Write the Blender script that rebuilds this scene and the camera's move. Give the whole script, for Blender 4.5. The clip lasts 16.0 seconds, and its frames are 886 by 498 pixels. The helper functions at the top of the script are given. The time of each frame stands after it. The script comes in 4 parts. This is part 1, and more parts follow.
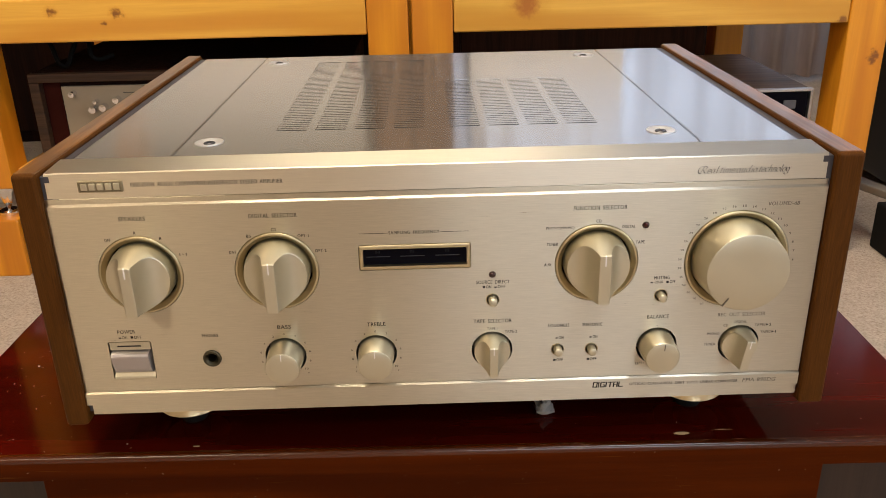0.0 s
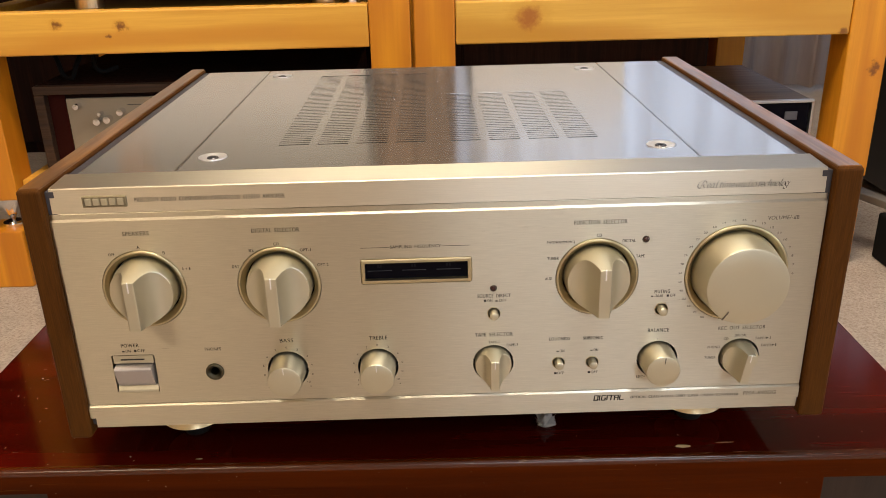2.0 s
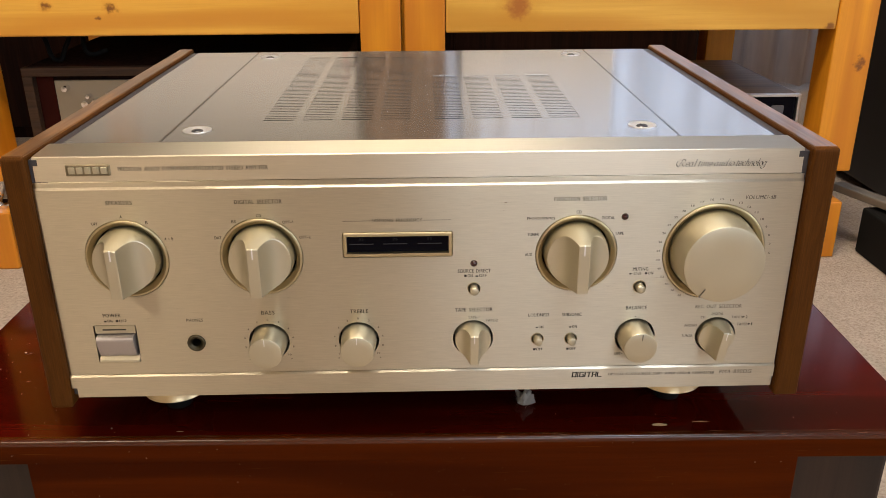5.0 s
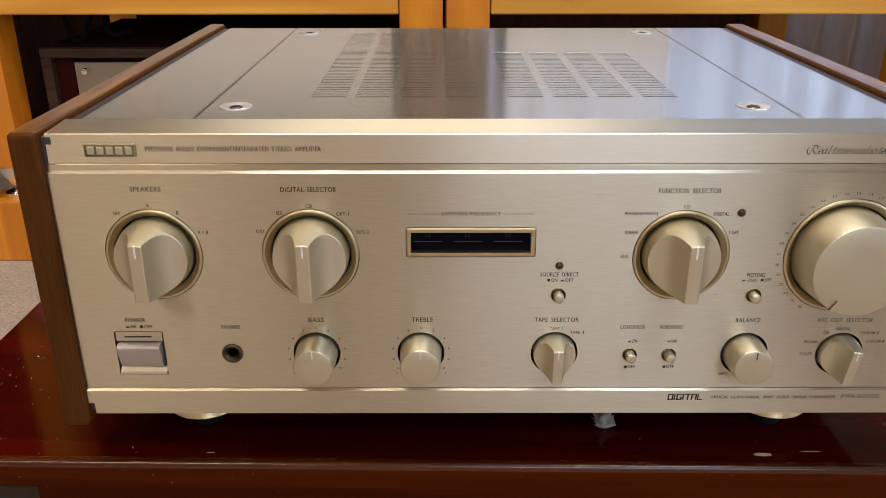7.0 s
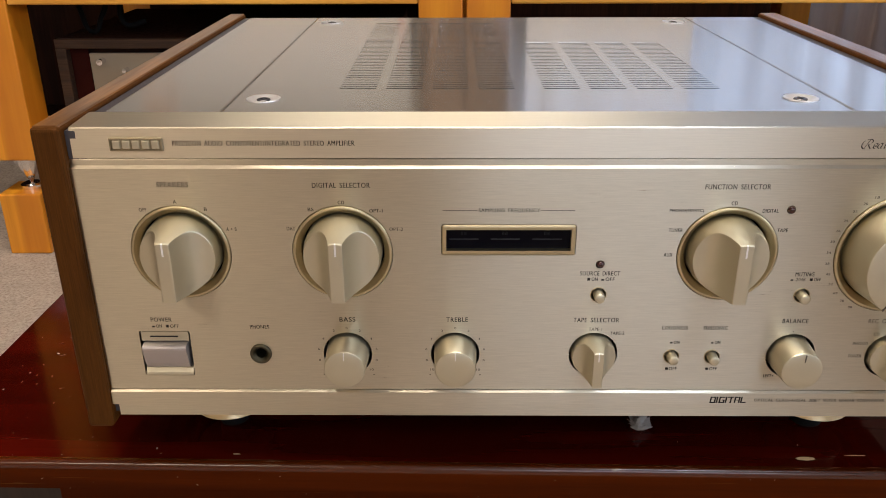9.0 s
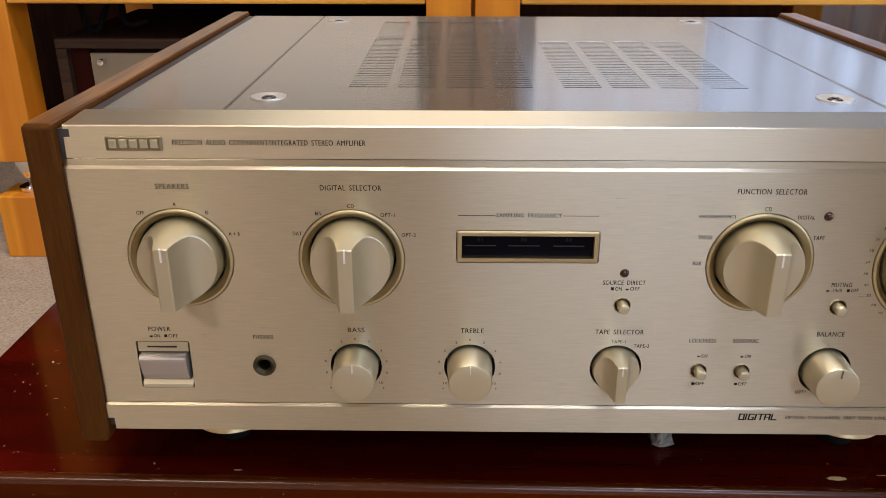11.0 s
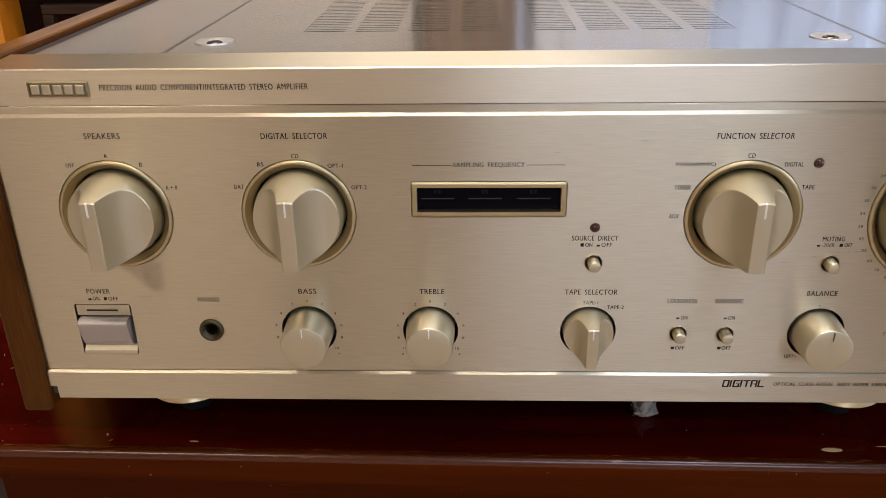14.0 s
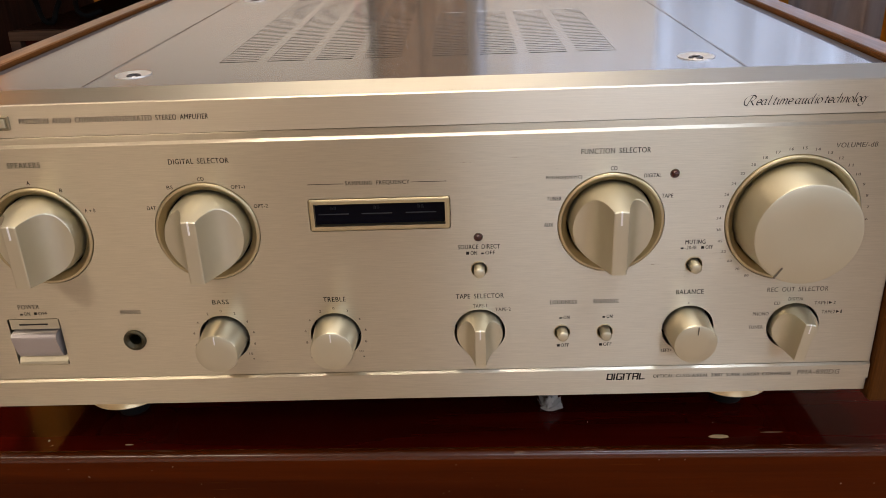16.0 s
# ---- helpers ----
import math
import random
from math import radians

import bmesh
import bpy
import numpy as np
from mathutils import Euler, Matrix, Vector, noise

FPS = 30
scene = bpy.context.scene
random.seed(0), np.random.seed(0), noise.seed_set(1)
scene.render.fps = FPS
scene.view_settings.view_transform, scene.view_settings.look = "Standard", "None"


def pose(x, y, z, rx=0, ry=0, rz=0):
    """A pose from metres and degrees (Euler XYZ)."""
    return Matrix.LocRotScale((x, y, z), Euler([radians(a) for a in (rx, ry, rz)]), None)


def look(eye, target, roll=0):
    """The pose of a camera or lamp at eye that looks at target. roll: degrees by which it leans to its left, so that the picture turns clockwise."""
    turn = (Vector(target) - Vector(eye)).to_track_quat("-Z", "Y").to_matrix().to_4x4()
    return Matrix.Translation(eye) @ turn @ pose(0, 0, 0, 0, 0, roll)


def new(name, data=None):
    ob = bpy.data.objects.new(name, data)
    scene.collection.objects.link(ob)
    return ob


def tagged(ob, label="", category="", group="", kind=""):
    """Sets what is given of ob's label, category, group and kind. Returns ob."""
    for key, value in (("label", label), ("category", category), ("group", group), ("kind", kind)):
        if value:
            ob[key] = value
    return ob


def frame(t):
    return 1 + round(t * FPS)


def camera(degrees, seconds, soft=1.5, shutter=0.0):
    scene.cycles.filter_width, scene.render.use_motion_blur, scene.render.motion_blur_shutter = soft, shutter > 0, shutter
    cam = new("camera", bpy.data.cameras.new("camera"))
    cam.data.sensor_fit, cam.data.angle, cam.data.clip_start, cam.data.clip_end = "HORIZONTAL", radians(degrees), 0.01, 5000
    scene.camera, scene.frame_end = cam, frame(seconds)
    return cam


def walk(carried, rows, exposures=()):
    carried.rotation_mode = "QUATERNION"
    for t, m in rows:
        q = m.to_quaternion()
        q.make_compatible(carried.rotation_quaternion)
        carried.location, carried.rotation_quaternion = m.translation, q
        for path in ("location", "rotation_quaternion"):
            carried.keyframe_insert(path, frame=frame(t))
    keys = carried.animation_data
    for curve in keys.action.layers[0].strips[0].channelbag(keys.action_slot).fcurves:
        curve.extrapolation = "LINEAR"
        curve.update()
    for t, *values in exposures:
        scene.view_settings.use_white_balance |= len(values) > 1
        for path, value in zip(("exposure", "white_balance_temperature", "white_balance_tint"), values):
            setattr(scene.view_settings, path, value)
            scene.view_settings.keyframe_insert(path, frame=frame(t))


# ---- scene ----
cam = camera(56.00, 16.0, soft=0.9)
PATH = [
    (0, (-0.00468, -0.44020, 0.32961), (0.00808, 0.48164, -0.05776), -1.344),
    (0.5, (-0.00239, -0.44810, 0.33313), (0.01067, 0.47399, -0.05363), -1.192),
    (1, (-0.00214, -0.44921, 0.33051), (0.01100, 0.47347, -0.05482), -1.191),
    (1.5, (-0.00516, -0.44508, 0.33336), (0.00602, 0.47928, -0.04800), -1.364),
    (2, (-0.00361, -0.44191, 0.33354), (0.00575, 0.48408, -0.04390), -1.454),
    (2.5, (-0.00044, -0.44583, 0.33737), (0.00867, 0.48146, -0.03688), -1.391),
    (3, (0.00326, -0.44652, 0.33778), (0.01246, 0.48111, -0.03559), -1.271),
    (3.5, (0.00469, -0.44984, 0.33306), (0.01536, 0.47739, -0.04126), -1.083),
    (4, (0.00785, -0.45812, 0.32864), (0.02008, 0.46829, -0.04768), -0.881),
    (4.2, (0.00944, -0.45707, 0.32661), (0.02359, 0.46915, -0.05010), -0.771),
    (6.3, (-0.01501, -0.41970, 0.31675), (0.00382, 0.50185, -0.07105), 0.209),
    (6.5, (-0.01519, -0.40976, 0.30836), (-0.00827, 0.51284, -0.07734), -0.050),
    (7, (-0.02899, -0.38227, 0.29665), (-0.02811, 0.54035, -0.08908), -0.029),
    (7.5, (-0.03679, -0.36950, 0.29368), (-0.04034, 0.55226, -0.09407), -0.043),
    (8, (-0.03891, -0.36893, 0.29269), (-0.04665, 0.55199, -0.09698), -0.066),
    (8.5, (-0.03964, -0.36745, 0.29204), (-0.04971, 0.55265, -0.09951), -0.117),
    (8.7, (-0.04237, -0.36751, 0.29492), (-0.05216, 0.55059, -0.10130), -0.206),
    (10.8, (-0.04091, -0.35306, 0.28108), (-0.05119, 0.56747, -0.10945), -0.022),
    (11, (-0.04860, -0.34639, 0.28620), (-0.06043, 0.57402, -0.10458), 0.055),
    (11.5, (-0.05835, -0.32984, 0.27270), (-0.07513, 0.58823, -0.12335), 0.148),
    (12, (-0.06027, -0.31410, 0.26573), (-0.08419, 0.60182, -0.13491), 0.128),
    (12.5, (-0.05639, -0.30860, 0.26244), (-0.08542, 0.60326, -0.14704), 0.027),
    (13, (-0.05077, -0.30712, 0.26182), (-0.08278, 0.60165, -0.15425), -0.151),
    (13.5, (-0.03279, -0.31770, 0.26454), (-0.06868, 0.58981, -0.15395), -0.505),
    (14, (-0.02178, -0.32259, 0.26599), (-0.05647, 0.58560, -0.15114), -0.894),
    (14.5, (-0.01233, -0.33360, 0.27199), (-0.04597, 0.57558, -0.14306), -1.365),
    (15, (-0.00051, -0.34285, 0.27515), (-0.03342, 0.56806, -0.13612), -1.811),
    (15.5, (0.01222, -0.34670, 0.27666), (-0.02003, 0.56519, -0.13251), -2.101),
    (16, (0.02475, -0.35161, 0.27927), (-0.00466, 0.56100, -0.12849), -2.238),
]
walk(cam, [(t, look(eye, target, roll)) for t, eye, target, roll in PATH],
     [(0.0, 0.26, 6300, 12), (4.2, 0.26, 6300, 12), (6.4, 0.10, 5950, 13), (8.6, 0.08, 5850, 13), (11.5, 0.05, 5800, 14), (13.5, 0.06, 5850, 15), (16.0, 0.06, 5900, 15)])

# ---- world and lights ----
world = bpy.data.worlds.new("sky")
scene.world = world
world.use_nodes = True
_n = world.node_tree.nodes
_sky = _n.new("ShaderNodeTexSky")
_sky.sky_type, _sky.sun_disc, _sky.sun_elevation, _sky.sun_rotation = "NISHITA", False, radians(35), radians(60)
world.node_tree.links.new(_sky.outputs[0], _n["Background"].inputs[0])
_n["Background"].inputs[1].default_value = 0.08


def area_lamp(name, m, size_x, size_y, power, color, spread=180):
    lamp = bpy.data.lights.new(name, "AREA")
    lamp.shape, lamp.size, lamp.size_y, lamp.energy, lamp.color, lamp.spread = "RECTANGLE", size_x, size_y, power, color, radians(spread)
    ob = new(name, lamp)
    ob.matrix_world = m
    return ob


# daylight in the windows behind the rack and the camera, an added fill light in the east wall beside the table, three
# unseen ceiling lamps assumed over and before the table
area_lamp("window_daylight", look((0.80, 2.03, 0.66), (0.80, 0.0, 0.66)), 1.36, 0.70, 14, (0.48, 0.70, 1.0))
area_lamp("south_window_daylight", look((0.62, -2.58, 1.10), (0.52, 0.0, 0.8)), 1.2, 0.8, 13, (0.94, 0.95, 0.94))
area_lamp("east_fill_light", look((2.13, -0.95, 0.85), (0.0, -0.95, 0.85)), 1.0, 1.0, 14, (0.90, 0.94, 1.0))
LAMPS = (((-1.35, -2.10), 20, (1.0, 0.77, 0.50), 1.00), ((-0.10, 0.02), 36, (1.0, 0.82, 0.58), 0.90), ((0.62, -1.10), 6, (0.86, 0.93, 1.0), 0.45))
for (lx, ly), power, tone, wide in LAMPS:
    area_lamp("ceiling_lamp_light", look((lx, ly, 2.02), (lx, ly + 0.05, 0.0)), wide, 0.42, power, tone)

# ---- materials ----


def material(name, color, rough=0.5, metal=0.0, coat=0.0, spec=0.5):
    m = bpy.data.materials.new(name)
    m.use_nodes = True
    p = m.node_tree.nodes["Principled BSDF"]
    p.inputs["Base Color"].default_value = (*color, 1)
    p.inputs["Roughness"].default_value = rough
    p.inputs["Metallic"].default_value = metal
    p.inputs["Coat Weight"].default_value = coat
    p.inputs["Coat Roughness"].default_value = 0.06
    p.inputs["Specular IOR Level"].default_value = spec
    return m


def nodes_of(m):
    return m.node_tree.nodes, m.node_tree.links, m.node_tree.nodes["Principled BSDF"]


def coords(m, scale):
    n, l, _ = nodes_of(m)
    tc, mp = n.new("ShaderNodeTexCoord"), n.new("ShaderNodeMapping")
    mp.inputs["Scale"].default_value = scale
    l.new(tc.outputs["Object"], mp.inputs["Vector"])
    return mp.outputs["Vector"]


def noise_of(m, scale, detail=4.0, amount=1.0, rough=0.55):
    n, l, _ = nodes_of(m)
    t = n.new("ShaderNodeTexNoise")
    t.inputs["Scale"].default_value, t.inputs["Detail"].default_value, t.inputs["Roughness"].default_value = amount, detail, rough
    l.new(coords(m, scale), t.inputs["Vector"])
    return t.outputs["Fac"]


def ramp(m, fac, stops):
    n, l, _ = nodes_of(m)
    r = n.new("ShaderNodeValToRGB")
    while len(r.color_ramp.elements) < len(stops):
        r.color_ramp.elements.new(0.5)
    for e, (at, c) in zip(r.color_ramp.elements, stops):
        e.position, e.color = at, (*c, 1)
    l.new(fac, r.inputs[0])
    return r.outputs[0]


def spread_of(m, fac, low, high, a=0.3, b=0.7):
    n, l, _ = nodes_of(m)
    r = n.new("ShaderNodeMapRange")
    for k, v in zip(("From Min", "From Max", "To Min", "To Max"), (a, b, low, high)):
        r.inputs[k].default_value = v
    l.new(fac, r.inputs["Value"])
    return r.outputs[0]


def mixed(m, fac, a, b, mode="MIX"):
    n, l, _ = nodes_of(m)
    x = n.new("ShaderNodeMix")
    x.data_type, x.blend_type = "RGBA", mode
    for sock, v in ((x.inputs[0], fac), (x.inputs[6], a), (x.inputs[7], b)):
        if isinstance(v, (int, float)):
            sock.default_value = v
        elif isinstance(v, tuple):
            sock.default_value = (*v, 1)
        else:
            l.new(v, sock)
    return x.outputs[2]


def bump(m, fac, strength, distance):
    n, l, p = nodes_of(m)
    b = n.new("ShaderNodeBump")
    b.inputs["Strength"].default_value, b.inputs["Distance"].default_value = strength, distance
    l.new(fac, b.inputs["Height"])
    l.new(b.outputs[0], p.inputs["Normal"])


def brushed(name, color, rough, aniso, streak=0.05, uneven=1.0):
    """Metal brushed along x, which spreads its reflections across the grain."""
    m = material(name, color, rough, 1.0)
    n, l, p = nodes_of(m)
    p.inputs["Anisotropic"].default_value = aniso
    v = n.new("ShaderNodeCombineXYZ")
    v.inputs[1].default_value = v.inputs[2].default_value = 0.70711
    l.new(v.outputs[0], p.inputs["Tangent"])
    fine = noise_of(m, (70, 2300, 2300), 5, 1.0, 0.72)
    wide = noise_of(m, (5, 40, 40), 3, 1.0)
    l.new(mixed(m, spread_of(m, fine, 0, 1), tuple(c * (1 - streak) for c in color), tuple(min(1, c * (1 + streak)) for c in color)), p.inputs["Base Color"])
    both = n.new("ShaderNodeMath")
    both.operation = "ADD"
    l.new(spread_of(m, fine, -0.05 * uneven, 0.05 * uneven), both.inputs[0])
    l.new(spread_of(m, wide, rough - 0.02 * uneven, rough + 0.03 * uneven), both.inputs[1])
    l.new(both.outputs[0], p.inputs["Roughness"])
    if uneven > 0.4:
        bump(m, fine, 0.03 * uneven, 0.0001)
    return m


def satin(name, color, rough):
    """Bead-blasted anodised metal."""
    m = material(name, color, rough, 1.0)
    n, l, p = nodes_of(m)
    l.new(spread_of(m, noise_of(m, (60, 60, 60), 5), rough - 0.04, rough + 0.05), p.inputs["Roughness"])
    bump(m, noise_of(m, (4000, 4000, 4000), 2), 0.06, 0.0001)
    return m


def wood(name, dark, light, axis, rough=0.45, coat=0.0, grain=90, spots=(), relief=0.12, bands=1.0):
    """Wood whose grain runs along the axis 0, 1 or 2; spots are knots of (x, y, z, radius)."""
    m = material(name, light, rough, 0, coat)
    n, l, p = nodes_of(m)
    fine = [grain * 6] * 3
    fine[axis] = grain * 0.22
    broad = [grain * 0.35] * 3
    broad[axis] = grain * 0.035
    a, b = noise_of(m, fine, 6, 1.0, 0.7), noise_of(m, broad, 4, 1.0, 0.6)
    wave = n.new("ShaderNodeMath")
    wave.operation = "SINE"
    mul = n.new("ShaderNodeMath")
    mul.operation = "MULTIPLY"
    mul.inputs[1].default_value = 34
    l.new(b, mul.inputs[0])
    l.new(mul.outputs[0], wave.inputs[0])
    mid = tuple((x + y) / 2 for x, y in zip(dark, light))
    rings = ramp(m, spread_of(m, wave.outputs[0], 0, 1, -1, 1), [(0.0, light), (0.62, light), (1.0, tuple((1 - bands) * w + bands * (0.35 * u + 0.65 * v) for u, v, w in zip(mid, dark, light)))])
    col = mixed(m, spread_of(m, a, 0, 0.75), rings, dark, "MIX")
    knotty = noise_of(m, (110, 110, 110), 4, 1.0, 0.6) if spots else None
    for x, y, z, r in spots:
        tc = n.new("ShaderNodeTexCoord")
        mp = n.new("ShaderNodeMapping")
        s = [1 / r] * 3
        s[axis] = 0.85 / r
        mp.inputs["Scale"].default_value = s
        mp.inputs["Location"].default_value = [-c * k for c, k in zip((x, y, z), s)]
        l.new(tc.outputs["Object"], mp.inputs["Vector"])
        ln = n.new("ShaderNodeVectorMath")
        ln.operation = "LENGTH"
        l.new(mp.outputs[0], ln.inputs[0])
        add = n.new("ShaderNodeMath")
        l.new(ln.outputs["Value"], add.inputs[0])
        uneven = 0.6 if r < 0.015 else 0.22
        l.new(spread_of(m, knotty, -uneven, uneven), add.inputs[1])
        col = mixed(m, spread_of(m, add.outputs[0], 0.6, 0, 0.5, 1.7), col, dark)
        core = 0.30 if r < 0.015 else 0.62
        col = mixed(m, spread_of(m, add.outputs[0], 0.9, 0, 0.35, 1.0), col, (0.62 * core, 0.20 * core, 0.03 * core))
    l.new(col, p.inputs["Base Color"])
    l.new(spread_of(m, a, rough * 0.86, rough * 1.18), p.inputs["Roughness"])
    if relief:
        bump(m, a, relief, 0.0006)
    return m


PANEL = brushed("champagne_brushed_aluminium", (0.605, 0.565, 0.465), 0.30, 1.0, 0.09, 0.50)
STRIP = brushed("champagne_brushed_strip", (0.72, 0.675, 0.575), 0.32, 0.92, 0.05, 0.3)
COVER = brushed("grey_brushed_steel", (0.60, 0.592, 0.58), 0.19, 0.82, 0.02, 0.25)
KNOB = satin("champagne_anodised_knob", (0.62, 0.585, 0.455), 0.45)
BEZEL = satin("champagne_bezel", (0.54, 0.465, 0.295), 0.38)
ROCKER = satin("silver_mauve_rocker", (0.52, 0.49, 0.49), 0.55)
CHROME = material("polished_chrome", (0.82, 0.82, 0.84), 0.12, 1.0)
BRIGHT = satin("bright_satin_steel", (0.93, 0.93, 0.95), 0.46)
DARK_BRONZE = material("dark_bronze", (0.12, 0.10, 0.07), 0.5, 1.0)
SCREW = material("dark_steel_screw", (0.13, 0.13, 0.14), 0.35, 1.0)
GAP_STRIP = material("dark_blue_grey_plastic", (0.050, 0.047, 0.055), 0.4)
BADGE = satin("darkened_badge_metal", (0.34, 0.30, 0.21), 0.40)
BRASS = material("gold_plated_foot", (0.86, 0.74, 0.48), 0.30, 1.0)
BLACK = material("black_plastic", (0.012, 0.011, 0.011), 0.5)
VOID = material("black_paint_inside", (0.006, 0.006, 0.006), 0.8)
RUBBER = material("black_rubber", (0.006, 0.006, 0.006), 0.85, spec=0.2)
INK = material("black_printing_ink", (0.012, 0.010, 0.009), 0.6, spec=0.2)
# for faint marks, and for dark words whose colour is paled as by glare
FAINT = material("grey_ink_and_glare", (0.10, 0.085, 0.065), 0.5)
WHITE = material("white_filled_mark", (0.85, 0.83, 0.8), 0.4)
GLASS = material("dark_display_window", (0.002, 0.002, 0.005), 0.12, 0, 0.0, 0.06)
DIMMER = material("unlit_display_digit", (0.007, 0.008, 0.011), 0.4, spec=0.1)
DIM = material("unlit_display_segment", (0.020, 0.024, 0.032), 0.4)
LED = material("unlit_red_led", (0.030, 0.003, 0.002), 0.15, 0, 0.3)
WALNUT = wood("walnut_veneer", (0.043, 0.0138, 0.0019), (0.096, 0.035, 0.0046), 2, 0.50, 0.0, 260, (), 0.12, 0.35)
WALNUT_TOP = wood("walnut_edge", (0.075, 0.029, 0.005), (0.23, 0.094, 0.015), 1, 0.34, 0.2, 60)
WALNUT.node_tree.nodes["Principled BSDF"].inputs["Specular IOR Level"].default_value = 0.08
LACQUER = wood("dark_red_lacquer", (0.026, 0.0014, 0.0003), (0.070, 0.0034, 0.0009), 0, 0.09, 0.0, 14, (), 0.0)
LACQUER.node_tree.nodes["Principled BSDF"].inputs["Specular IOR Level"].default_value = 0.22


def worn_lacquer(name, rough, spec):
    """Red-brown lacquer, chipped and rubbed pale along its upper edge, with scratches and small nicks."""
    m = wood(name, (0.036, 0.0056, 0.0003), (0.078, 0.0132, 0.0004), 0, rough, 0.0, 16, (), 0.03)
    n, l, p = nodes_of(m)
    p.inputs["Specular IOR Level"].default_value = spec
    col = p.inputs["Base Color"].links[0].from_socket
    tc, xyz = n.new("ShaderNodeTexCoord"), n.new("ShaderNodeSeparateXYZ")
    l.new(tc.outputs["Object"], xyz.inputs[0])
    edge = spread_of(m, xyz.outputs["Z"], 0, 1, -0.0028, -0.0012)
    rub = spread_of(m, noise_of(m, (60, 500, 500), 6, 1.0, 0.7), 0, 0.6, 0.58, 0.74)
    both = n.new("ShaderNodeMath")
    both.operation = "MULTIPLY"
    l.new(edge, both.inputs[0])
    l.new(rub, both.inputs[1])
    nicks = spread_of(m, noise_of(m, (420, 420, 420), 2, 1.0, 0.5), 0, 0.5, 0.76, 0.79)
    scratch = spread_of(m, noise_of(m, (22, 700, 700), 3, 1.0, 0.6), 0, 0.22, 0.68, 0.76)
    col = mixed(m, scratch, col, (0.26, 0.12, 0.03))
    col = mixed(m, nicks, col, (0.45, 0.36, 0.28))
    l.new(mixed(m, both.outputs[0], col, (0.36, 0.22, 0.13)), p.inputs["Base Color"])
    return m


LACQUER_FRONT = worn_lacquer("reddish_brown_lacquer", 0.32, 0.03)
LACQUER_EDGE = worn_lacquer("reddish_brown_polished_edge", 0.20, 0.6)
SCRATCH = material("scratched_lacquer", (0.27, 0.15, 0.09), 0.7)
GLINT_SCRATCH = material("pale_glint_and_scratch", (0.50, 0.38, 0.20), 0.45)
LEG = wood("dark_brown_leg", (0.010, 0.004, 0.002), (0.030, 0.012, 0.006), 2, 0.5, 0.0, 20)
PINE_KNOTS = ((-0.412, 0.70, 0.199, 0.0070), (-0.498, 0.70, 0.204, 0.0060), (-0.43, 0.70, 0.187, 0.0035))
PINE_RAIL = wood("pine_rail_wood", (0.60, 0.255, 0.022), (0.83, 0.47, 0.070), 0, 0.42, 0.2, 9, PINE_KNOTS)
PINE_RAIL_PALE = wood("pale_pine_rail_wood", (0.56, 0.26, 0.024), (0.79, 0.47, 0.080), 0, 0.42, 0.2, 9, ((0.13, 0.70, 0.197, 0.018), (0.555, 0.70, 0.168, 0.006)))
PINE_POST = wood("pine_post_wood", (0.53, 0.175, 0.005), (0.80, 0.345, 0.014), 2, 0.42, 0.2, 9, ((0.607, 0.70, 0.117, 0.009),))
# pine with shade put into its colour, for inner upper posts and rails
SHADED_PINE = wood("shaded_pine_wood", (0.090, 0.046, 0.020), (0.20, 0.110, 0.052), 2, 0.6, 0.0, 12)
CHERRY = wood("dark_cabinet_wood", (0.008, 0.0022, 0.0009), (0.022, 0.006, 0.0024), 2, 0.75, 0.0, 30)
CHERRY.node_tree.nodes["Principled BSDF"].inputs["Specular IOR Level"].default_value = 0.15
SILVER_FACE = material("pale_champagne_face", (0.74, 0.74, 0.72), 0.42)
TAN_FACE = material("tan_champagne_face", (0.30, 0.25, 0.18), 0.45)
RED = material("red_plastic", (0.42, 0.025, 0.015), 0.35)
DUST = material("grey_lint", (0.42, 0.41, 0.39), 0.95, spec=0.0)
bump(DUST, noise_of(DUST, (900, 900, 900), 4), 0.9, 0.0012)
SPECK = material("pale_dust", (0.36, 0.31, 0.26), 0.9)
CLOTH = material("mauve_beige_cloth", (0.42, 0.35, 0.31), 0.9, spec=0.1)
_n, _l, _p = nodes_of(CLOTH)
_through, _both = _n.new("ShaderNodeBsdfTranslucent"), _n.new("ShaderNodeMixShader")
_weave = mixed(CLOTH, spread_of(CLOTH, noise_of(CLOTH, (30, 30, 6), 4), 0, 1), (0.50, 0.40, 0.34), (0.64, 0.52, 0.45))
_l.new(_weave, _through.inputs[0])
_both.inputs[0].default_value = 0.75
_l.new(_p.outputs[0], _both.inputs[1])
_l.new(_through.outputs[0], _both.inputs[2])
_l.new(_both.outputs[0], _n["Material Output"].inputs[0])
CARTON = wood("brown_case_top", (0.09, 0.045, 0.014), (0.17, 0.09, 0.03), 0, 0.5, 0.0, 20)


def carpet_material():
    m = material("beige_carpet", (0.42, 0.35, 0.29), 0.95, spec=0.1)
    n, l, p = nodes_of(m)
    a, b = noise_of(m, (260, 260, 260), 6, 1.0, 0.75), noise_of(m, (24, 24, 24), 3)
    c = ramp(m, a, [(0.3, (0.29, 0.235, 0.195)), (0.5, (0.56, 0.47, 0.40)), (0.7, (0.70, 0.63, 0.56))])
    l.new(mixed(m, spread_of(m, b, 0, 0.35), c, (0.37, 0.305, 0.25)), p.inputs["Base Color"])
    bump(m, a, 0.8, 0.006)
    return m


